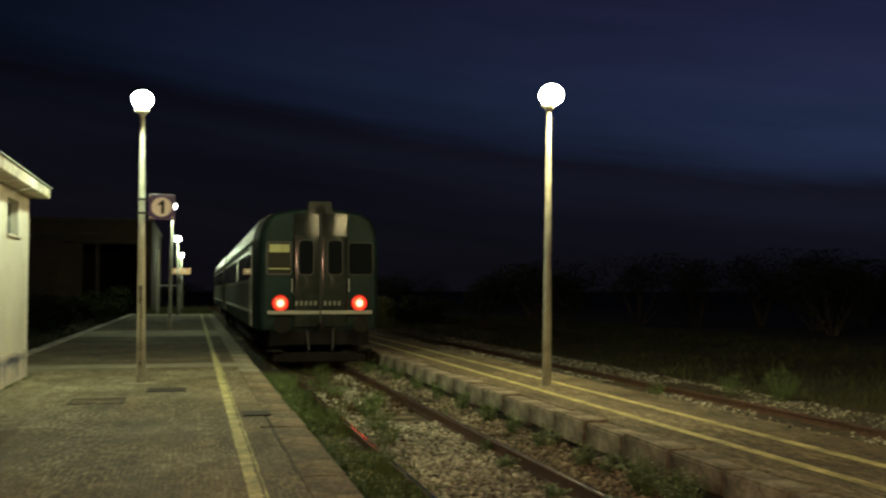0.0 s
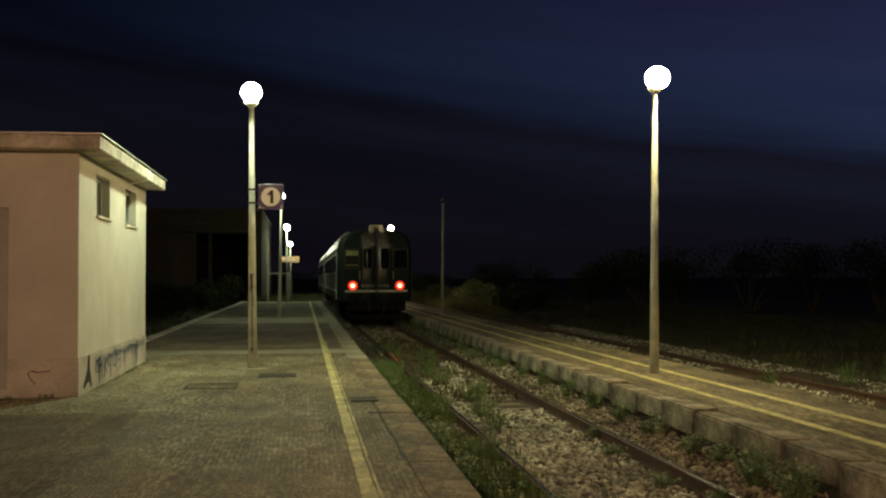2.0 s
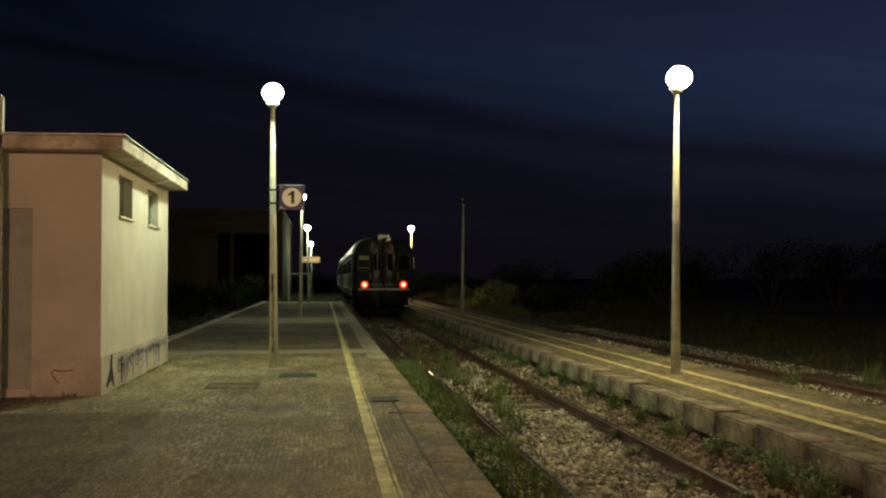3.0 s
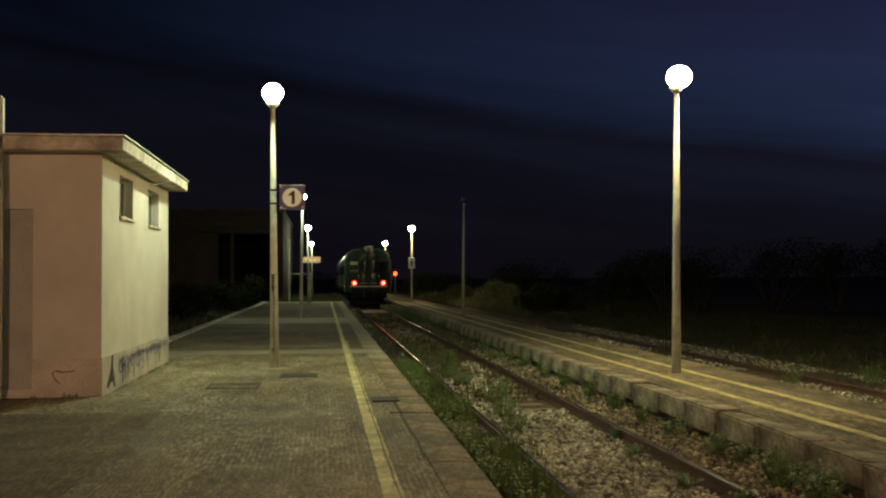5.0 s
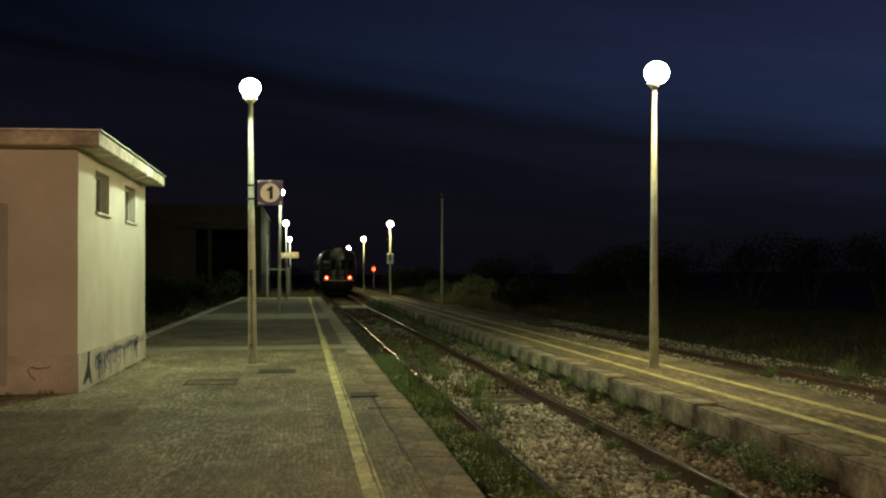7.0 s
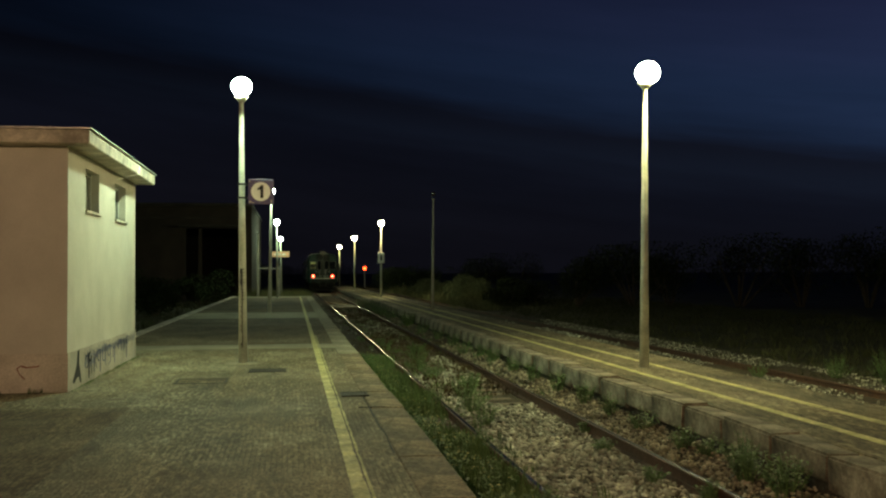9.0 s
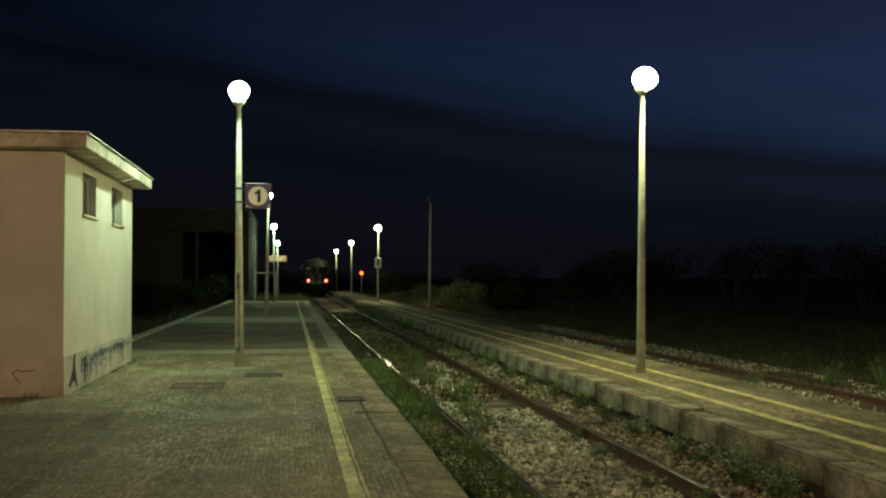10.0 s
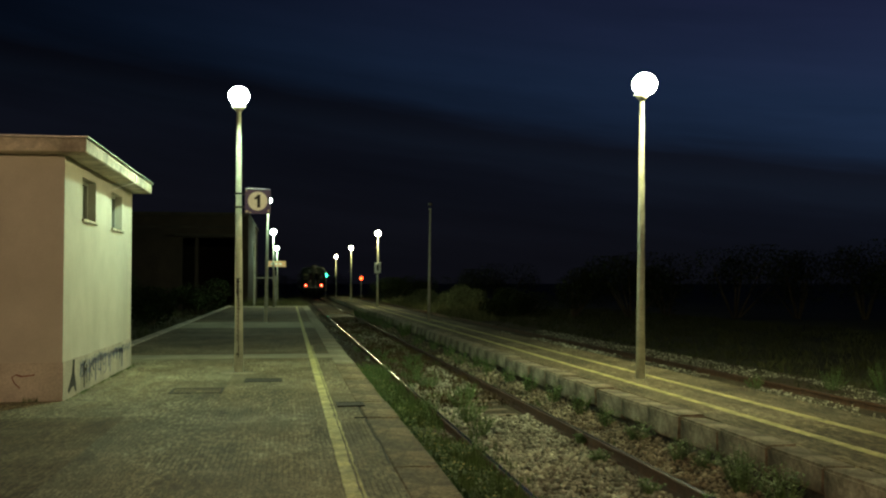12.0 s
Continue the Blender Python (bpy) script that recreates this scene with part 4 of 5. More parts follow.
# ---- signs, covers, writing ----
def strokes(lines, width, put, jitter=0.0, broad=1.0):
    """Flat painted strokes: each line is a run of (u, v); put() lays u, v on a wall."""
    bm = bmesh.new()
    for line in lines:
        for (a, b), (c, d) in zip(line[:-1], line[1:]):
            du, dv = c - a, d - b
            k = math.hypot(du, dv) or 1.0
            w = width * (1 + jitter * random.uniform(-1, 1)) / 2
            nu, nv = -dv / k * w * broad, du / k * w
            eu, ev = du / k * w * 0.6, dv / k * w * 0.6
            bm.faces.new([bm.verts.new(put(u, v)) for u, v in ((a + nu - eu, b + nv - ev), (a - nu - eu, b - nv - ev), (c - nu + eu, d - nv + ev), (c + nu + eu, d + nv + ev))])
    return bm


def platform_sign():
    s = tagged(empty("platform_sign", pose(-0.515, 16.80, 2.78)), "violet-blue square sign with black 1 on white disc", "sign")
    part("board", box(-0.205, 0.205, -0.02, 0.02, -0.205, 0.205, 0.006), M["signblue"], s)
    part("disc", rod((0.0, -0.018, 0), (0.0, -0.0245, 0), 0.155, n=40), M["white"], s, "white disc")
    outline = [(-0.008, -0.105), (0.042, -0.105), (0.042, 0.105), (-0.002, 0.105), (-0.012, 0.082), (-0.030, 0.066), (-0.052, 0.060), (-0.052, 0.026), (-0.008, 0.032)]
    part("numeral", extrude_y(outline, -0.0275, -0.024), M["black"], s, "bold black numeral 1")
    for x, z, w, h in ((-0.17, -0.17, 0.022, 0.014), (-0.12, -0.185, 0.016, 0.008), (0.17, -0.16, 0.012, 0.020), (-0.18, 0.17, 0.010, 0.012)):
        part("paint_chip", rounded(x - w, x + w, z - h, z + h, -0.0215, -0.0195, min(w, h) * 0.9), M["plinth"], s, "pale chipped corner")
    for z in (-0.10, 0.12):
        bm = rod((-0.30, 0.05, z - 0.015), (-0.30, 0.05, z + 0.015), 0.078, n=20)
        box(-0.24, -0.17, 0.02, 0.045, z - 0.012, z + 0.012, bm=bm)
        part("clamp", bm, M["black"], s, "dark pole clamp")


def pole_marks():
    """A worn dark scrawl down the first pole, too faded to read: a thin line with short cross bars."""
    s = tagged(empty("pole_writing", pose(-0.80, 16.85, 0)), "column of worn dark painted strokes on lamp post", "writing")

    def bar(x, w, z, h):
        r = 0.0735 - 0.039 * z / 4.3
        edge = math.sqrt(max(r * r - min(abs(x) + w, r * 0.95) ** 2, 0.0))
        part("stroke_bar", box(x - w - 0.006 * z, x + w - 0.006 * z, -r - 0.003, -edge + 0.004, z - h, z + h), M["darkink"], s)

    z = 1.52
    while z > 0.28:
        x = -0.004 + 0.010 * noise.noise((z * 5.0, 0.3, 0.7))
        bar(x, 0.006 if z < 1.3 else 0.010, z - 0.03, 0.034)
        if z > 1.28:
            bar(x - 0.020, 0.007, z - 0.02, 0.020)
            bar(x, 0.034, z, 0.006)
        elif z > 1.0:
            bar(x, random.uniform(0.014, 0.024), z, 0.007)
        elif random.random() < 0.75:
            bar(x - 0.014, 0.016, z, 0.005)
        z -= random.uniform(0.045, 0.06) if z > 1.0 else random.uniform(0.055, 0.085)
    bar(-0.018, 0.018, 0.30, 0.008)


def graffiti():
    side = lambda u, v: (HX + 0.0155, u, v)
    front = lambda u, v: (u, HY0 - 0.0155, v)
    g = tagged(empty("graffiti"), "blue and black sprayed scribble on the hut plinth", "graffiti")
    # forked black figure: a narrow stem on two broad legs
    fork = [(13.63, 0.47), (13.74, 0.47), (13.73, 0.30), (13.80, 0.20), (13.88, 0.04), (13.78, 0.05), (13.70, 0.13), (13.58, 0.12), (13.40, 0.06), (13.33, 0.10), (13.47, 0.20), (13.58, 0.30)]
    bm = bmesh.new()
    bm.faces.new([bm.verts.new(side(u, v)) for u, v in fork])
    part("forked_figure", bm, M["darkink"], g)
    cloud = lambda u, v: (HX + 0.0135, u, v)
    for u, v, w in ((14.25, 0.27, 0.05), (14.62, 0.24, 0.06), (15.05, 0.34, 0.09), (15.5, 0.36, 0.09), (15.9, 0.36, 0.06), (16.9, 0.36, 0.07), (17.4, 0.34, 0.06)):
        part("sprayed_haze", strokes([[(u - 0.16, v - 0.03), (u, v + 0.02), (u + 0.2, v)]], w, cloud, 0.3), M["paleink"], g)
    for k in range(26):
        u, v = 14.1 + 4.2 * k / 26, 0.36 + 0.05 * noise.noise((k * 0.9, 1.0, 4.0))
        part("sprayed_haze", strokes([[(u, v + 0.03), (u + 0.1, v - 0.04), (u + 0.2, v + 0.05)]], random.uniform(0.02, 0.05), cloud, 0.4), M["paleink"], g)
    ring = lambda u, v, a, b, k0, k1: [(u + a * math.cos(k * 0.7), v + b * math.sin(k * 0.7)) for k in range(k0, k1)]
    letters = [
        [ring(14.22, 0.28, 0.12, 0.085, 0, 9), [(14.30, 0.26), (14.40, 0.13)]],
        [ring(14.45, 0.33, 0.09, 0.06, 2, 10), [(14.36, 0.38), (14.37, 0.05)], [(14.53, 0.30), (14.56, 0.09)]],
        [[(14.72, 0.39), (14.74, 0.10)], [(14.90, 0.36), (14.76, 0.25), (14.95, 0.13)]],
        [ring(15.08, 0.30, 0.10, 0.08, 1, 8), [(15.18, 0.37), (15.20, 0.06)]],
        [[(15.35, 0.40), (15.38, 0.20), (15.55, 0.18), (15.58, 0.39)], [(15.58, 0.30), (15.60, 0.12)]],
        [ring(15.86, 0.31, 0.11, 0.08, 0, 9), [(15.98, 0.38), (16.02, 0.14), (15.85, 0.10)]],
        [[(16.22, 0.40), (16.25, 0.18)], [(16.25, 0.30), (16.45, 0.38)], [(16.36, 0.33), (16.38, 0.09)]],
        [ring(16.80, 0.34, 0.13, 0.07, 0, 7), [(16.95, 0.40), (17.0, 0.24)]],
        [[(17.15, 0.41), (17.35, 0.27), (17.20, 0.22)], [(17.30, 0.40), (17.18, 0.26)]],
        [ring(17.62, 0.36, 0.14, 0.06, 1, 8), [(17.50, 0.34), (17.52, 0.08)]],
    ]
    for k, ln in enumerate(letters):
        part("scribble", strokes(ln, 0.024, side, 0.4, 2.4), M["darkink" if k == 1 else "ink"], g)
    part("red_scribble", strokes([[(-3.24, 0.17), (-3.30, 0.23), (-3.33, 0.30), (-3.28, 0.33), (-3.22, 0.31), (-3.10, 0.32), (-3.07, 0.33)]], 0.016, front, 0.3), M["redink"], g)


def covers():
    for x0, x1, y0, y1, mat, label in ((-0.65, -0.10, 15.20, 15.73, "iron", "dark cast-iron drain grating in the paving"), (0.565, 0.885, 12.02, 12.40, "iron", "small dark iron cover in the paving"), (-1.56, -0.87, 13.77, 14.42, "brown", "square worn concrete cover in the paving")):
        c = tagged(empty("manhole_cover", pose((x0 + x1) / 2, (y0 + y1) / 2, 0.009 if x0 > 0 else 0)), label, "manhole cover")
        a, b = (x1 - x0) / 2, (y1 - y0) / 2
        f = box(-a, a, -b, -b + 0.03, -0.02, 0.007)
        box(-a, a, b - 0.03, b, -0.02, 0.007, bm=f)
        box(-a, -a + 0.03, -b + 0.03, b - 0.03, -0.02, 0.007, bm=f)
        box(a - 0.03, a, -b + 0.03, b - 0.03, -0.02, 0.007, bm=f)
        part("rim", f, M["iron"], c)
        part("plate", box(-a + 0.034, a - 0.034, -b + 0.034, b - 0.034, -0.02, 0.003), M[mat], c)
        if mat == "iron":
            k = -a + 0.06
            while k < a - 0.06:
                part("bar", box(k, k + 0.02, -b + 0.04, b - 0.04, 0.003, 0.008), M["iron"], c)
                k += 0.05


def boards():
    b = tagged(empty("notice_board", pose(-0.738, 62.30, 2.60)), "salmon-orange notice board on a lamp post", "sign")
    part("panel", box(-0.53, 0.53, -0.02, 0.02, -0.175, 0.175, 0.01), M["salmon"], b)
    for x in (-0.3, -0.05, 0.2):
        part("writing_bar", box(x - 0.09, x + 0.09, -0.026, -0.02, -0.05, 0.05), M["white"], b)
    part("bracket", box(-0.24, -0.18, -0.78, -0.02, -0.03, 0.03), M["zinc"], b)
    s = tagged(empty("platform_notice", pose(5.40, 62.9, 2.38)), "pale grey notice plate on a lamp post", "sign")
    part("plate", box(-0.20, 0.20, -0.02, 0.02, -0.32, 0.32, 0.02), M["white"], s)
    part("writing_bar", box(-0.05, 0.05, -0.026, -0.02, -0.15, 0.18), M["darkink"], s)
    part("clamp", box(-0.1, 0.1, 0.02, 0.06, -0.04, 0.04), M["zinc"], s)
    f = tagged(empty("gate_frame", pose(-2.2, 66.0, -0.5)), "thin grey post with a cross rail at platform end", "frame")
    part("post", rod((0, 0, 0), (0, 0, 4.5), 0.07, n=12), M["dullgrey"], f)
    part("cross_rail", rod((0, 0, 2.27), (1.35, 0, 2.27), 0.035, n=10), M["dullgrey"], f)
    part("post", rod((1.35, 0, 0), (1.35, 0, 2.4), 0.05, n=12), M["zinc"], f)


def signal(x, y, z, mat, label):
    s = tagged(empty("railway_signal", pose(x, y, -0.5)), label, "railway signal", "signals")
    part("mast", rod((0, 0.1, 0), (0, 0.1, z + 1.0), 0.07, n=12), M["zinc"], s)
    part("head", box(-0.24, 0.24, -0.02, 0.08, z + 0.15, z + 0.85, 0.05), M["black"], s)
    part("lens", rod((0, -0.02, z + 0.5), (0, -0.06, z + 0.5), 0.20, n=20), mat, s, "glowing signal lens")
    part("hood", extrude_y([(0.22 * math.cos(radians(a)), z + 0.5 + 0.22 * math.sin(radians(a))) for a in range(0, 181, 20)] + [(0.20 * math.cos(radians(a)), z + 0.5 + 0.20 * math.sin(radians(a))) for a in range(180, -1, -20)], -0.25, -0.02), M["black"], s)
    part("foundation", box(-0.3, 0.3, -0.2, 0.4, -0.2, 0.1, 0.02), M["pale_strip"], s)


patch = tagged(empty("cement_patch", pose(-0.82, 16.82, 0)), "rough pale cement patch round the foot of lamp post", "cement patch")
bm = bmesh.new()
rim = [(random.uniform(0.8, 1.15), math.tau * k / 18) for k in range(18)]
low = [bm.verts.new((0.30 * r * math.cos(a), 0.34 * r * math.sin(a), 0.0005)) for r, a in rim]
top = [bm.verts.new((0.25 * r * math.cos(a), 0.28 * r * math.sin(a), 0.008)) for r, a in rim]
for k in range(18):
    bm.faces.new((low[k], low[(k + 1) % 18], top[(k + 1) % 18], top[k]))
bm.faces.new(top)
part("cement", bm, M["pale_strip"], patch)
platform_sign()
pole_marks()
graffiti()
covers()
boards()
signal(9.05, 130.0, 2.05, M["sigred"], "railway signal showing red beside the second track")
signal(4.80, 136.0, 2.45, M["siggreen"], "railway signal showing green beside the track")


# ---- goods shed at the far left ----
def goods_shed():
    g = tagged(empty("goods_shed", pose(0, 76.0, -0.55)), "dark brick goods shed with a wide open doorway", "shed")
    x0, x1, a, b, top, z1 = -26.0, -3.0, -7.7, -4.0, 6.9, 5.3
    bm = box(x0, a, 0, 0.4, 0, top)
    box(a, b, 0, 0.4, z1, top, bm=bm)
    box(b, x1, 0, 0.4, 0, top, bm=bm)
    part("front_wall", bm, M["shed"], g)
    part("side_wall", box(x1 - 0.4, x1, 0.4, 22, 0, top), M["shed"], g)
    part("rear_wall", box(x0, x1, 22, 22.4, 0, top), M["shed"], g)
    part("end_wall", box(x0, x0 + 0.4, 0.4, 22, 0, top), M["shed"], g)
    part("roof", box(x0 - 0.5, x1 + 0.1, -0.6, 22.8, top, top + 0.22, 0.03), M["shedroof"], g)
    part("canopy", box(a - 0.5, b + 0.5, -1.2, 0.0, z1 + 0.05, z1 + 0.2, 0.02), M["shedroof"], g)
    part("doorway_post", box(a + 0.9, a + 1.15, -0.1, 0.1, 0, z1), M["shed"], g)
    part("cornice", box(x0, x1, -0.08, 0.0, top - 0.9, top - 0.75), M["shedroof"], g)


goods_shed()


# ---- stones, weeds, bushes ----
def scatter_stones(name, spots, sizes, label, material="stone"):
    """Many crushed stones in one mesh. spots: n x 3, sizes: n."""
    rng = np.random.default_rng(5)
    bm = bmesh.new()
    bmesh.ops.create_icosphere(bm, subdivisions=1, radius=1.0)
    base = np.array([v.co[:] for v in bm.verts])
    tri = np.array([[v.index for v in f.verts] for f in bm.faces])
    bm.free()
    n = len(spots)
    shapes = base[None] * (1 + 0.36 * rng.standard_normal((n, 12, 1)).clip(-1.2, 1.2)) * rng.uniform(0.5, 1.35, (n, 1, 3)) * np.array([1, 1, 0.75])
    ang = rng.uniform(0, 6.283, n)
    c, s = np.cos(ang)[:, None], np.sin(ang)[:, None]
    x, y = shapes[..., 0] * c - shapes[..., 1] * s, shapes[..., 0] * s + shapes[..., 1] * c
    v = np.stack([x, y, shapes[..., 2]], -1) * np.asarray(sizes)[:, None, None] + np.asarray(spots)[:, None]
    f = tri[None] + (np.arange(n) * 12)[:, None, None]
    me = bpy.data.meshes.new(name)
    me.vertices.add(n * 12)
    me.vertices.foreach_set("co", v.ravel())
    me.loops.add(n * 60)
    me.loops.foreach_set("vertex_index", f.ravel().astype(np.int32))
    me.polygons.add(n * 20)
    me.polygons.foreach_set("loop_start", np.arange(0, n * 60, 3, dtype=np.int32))
    me.update(calc_edges=True)
    me.validate()
    me.materials.append(M[material])
    return tagged(new(name, me), label, "ballast", kind="stuff")


def ballast():
    rng = np.random.default_rng(11)
    out, size = [], []
    for x0, x1, y0, y1, per, s0, s1 in ((1.9, 4.2, 5.5, 14.5, 850, 0.011, 0.034), (1.9, 4.2, 14.5, 26, 330, 0.012, 0.034), (1.5, 4.2, 26, 60, 30, 0.018, 0.04)):
        n = int((x1 - x0) * (y1 - y0) * per)
        p = np.stack([rng.uniform(x0, x1, n), rng.uniform(y0, y1, n)], 1)
        keep = (np.abs(p[:, 0] - 2.03) > 0.075) & (np.abs(p[:, 0] - 3.50) > 0.075)
        if y0 > 10:
            keep &= np.array([noise.noise((a * 0.7, b * 0.3, 1.5)) > ((-0.15 if y0 < 20 else 0.1) if a < 3.55 else -0.4) for a, b in p])
        over = np.abs((p[:, 1] - 3.0 + 0.31) % 0.62 - 0.31) < 0.12
        keep &= ~(over & (p[:, 0] > 2.1) & (p[:, 0] < 3.95)) | (rng.uniform(0, 1, n) < 0.85)
        keep &= (p[:, 0] > 2.12) | (rng.uniform(0, 1, n) < 0.25)
        p = p[keep]
        out.append(np.column_stack([p, np.interp(p[:, 0], np.linspace(EDGE_L, EDGE_R, 9), np.array(BED_RISE) - 0.448) + rng.uniform(-0.012, 0.036, len(p))]))
        size.append(rng.uniform(s0, s1, len(p)))
    out, size = np.concatenate(out), np.concatenate(size)
    side = out[:, 0] > 3.56 + 0.12 * np.sin(out[:, 1] * 1.7) + rng.normal(0, 0.05, len(out))
    scatter_stones("ballast_stones", out[~side], size[~side], "loose crushed pale limestone between the rails")
    scatter_stones("soiled_stones", out[side], size[side] * 0.85, "brown soiled ballast below the island platform", "brownstone")
    n = 2400
    far = np.stack([rng.uniform(2.15, 3.4, n), rng.normal(34.0, 2.2, n)], 1)
    scatter_stones("dry_stones", np.column_stack([far, -0.475 + rng.uniform(0, 0.03, n)]), rng.uniform(0.016, 0.04, n), "patch of dry pale stones between the rails")
    out, size = [], []
    for x0, x1, y0, y1, per, z in ((6.38, 8.55, 8, 34, 210, -0.455), (8.68, 10.2, 8, 40, 420, -0.47), (6.2, 6.75, 9, 30, 60, -0.10)):
        n = int((x1 - x0) * (y1 - y0) * per)
        p = np.stack([rng.uniform(x0, x1, n), rng.uniform(y0, y1, n)], 1)
        keep = np.array([noise.noise((a * 0.6, b * 0.35, 3.0)) > ((-0.3 if z < -0.46 else -0.1) if z < -0.3 else 0.12) for a, b in p])
        keep &= (np.abs(p[:, 0] - 7.165) > 0.08) & (np.abs(p[:, 0] - 8.635) > 0.08)
        p = p[keep]
        zz = z + rng.uniform(-0.02, 0.04, len(p)) if z < -0.3 else np.where(p[:, 0] < FAR_R - 0.03, 0.012, -0.10) + rng.uniform(-0.01, 0.03, len(p))
        out.append(np.column_stack([p, zz]))
        size.append(rng.uniform(0.008, 0.019 if z < -0.46 else 0.030, len(p)))
    scatter_stones("ballast_stones", np.concatenate(out), np.concatenate(size), "loose pale ballast heaped beside the island platform")


def blades(name, spots, material, label, category, width=0.012, seed=1, spread=0.35):
    """Grass: spots are (x, y, z, height); each blade is a bent two-piece strip."""
    rng = np.random.default_rng(seed)
    verts, faces = [], []
    for x, y, z, h in spots:
        a = rng.uniform(0, 6.283)
        lean = rng.uniform(0.05, spread) * h
        b = rng.uniform(0, 6.283)
        wx, wy = math.cos(a) * width / 2, math.sin(a) * width / 2
        lx, ly = math.cos(b) * lean, math.sin(b) * lean
        i = len(verts)
        verts += [(x - wx, y - wy, z), (x + wx, y + wy, z), (x + lx * 0.35 + wx * 0.8, y + ly * 0.35 + wy * 0.8, z + h * 0.55), (x + lx * 0.35 - wx * 0.8, y + ly * 0.35 - wy * 0.8, z + h * 0.55), (x + lx, y + ly, z + h)]
        faces += [(i, i + 1, i + 2, i + 3), (i + 3, i + 2, i + 4)]
    return tagged(raw(name, verts, faces, material), label, category, kind="stuff")


def tuft(rng, cx, cy, z, n, r, h):
    out = []
    for _ in range(n):
        a, d = rng.uniform(0, 6.283), r * math.sqrt(rng.uniform(0, 1))
        out.append((cx + d * math.cos(a), cy + d * math.sin(a), z, h * rng.uniform(0.45, 1.0) * (1 - 0.45 * d / r)))
    return out


def weed_plant(name, x, y, z, h, r, n, seed, label, flowers=0):
    """A leafy weed: stems with many small leaves, as one plant."""
    rng = random.Random(seed)
    p = tagged(empty(name, pose(x, y, z)), label, "weed", "weeds along the track")
    st, lv, fl = bmesh.new(), [], []
    faces, ff = [], []
    for _ in range(n):
        a, d = rng.uniform(0, 6.283), r * math.sqrt(rng.random())
        tip = Vector((d * math.cos(a), d * math.sin(a), h * rng.uniform(0.6, 1.0) * (1 - 0.4 * d / r)))
        foot = Vector((tip.x * 0.35, tip.y * 0.35, -0.02))
        rod(foot, tip, 0.004, 0.002, 4, st)
        for k in range(14):
            c = foot.lerp(tip, 0.25 + 0.75 * k / 13) + Vector((rng.uniform(-1, 1), rng.uniform(-1, 1), rng.uniform(-0.5, 0.5))) * 0.035
            b, s = rng.uniform(0, 6.283), rng.uniform(0.014, 0.030)
            u = Vector((math.cos(b), math.sin(b), rng.uniform(-0.3, 0.6))) * s
            w = Vector((-math.sin(b), math.cos(b), rng.uniform(-0.3, 0.3))) * s * 0.45
            i = len(lv)
            lv += [c - u, c + w, c + u, c - w]
            faces.append((i, i + 1, i + 2, i + 3))
        if rng.random() < flowers:
            i = len(fl)
            s = 0.012
            fl += [tip + Vector(q) * s for q in ((-1, 0, 0.3), (0, -1, 0.3), (1, 0, 0.6), (0, 1, 0.6))]
            ff.append((i, i + 1, i + 2, i + 3))
    part("stem", st, M["grass"], p)
    raw("foliage", [tuple(v) for v in lv], faces, M["grass"], p)
    if fl:
        raw("blossom", [tuple(v) for v in fl], ff, M["flower"], p)
    return p


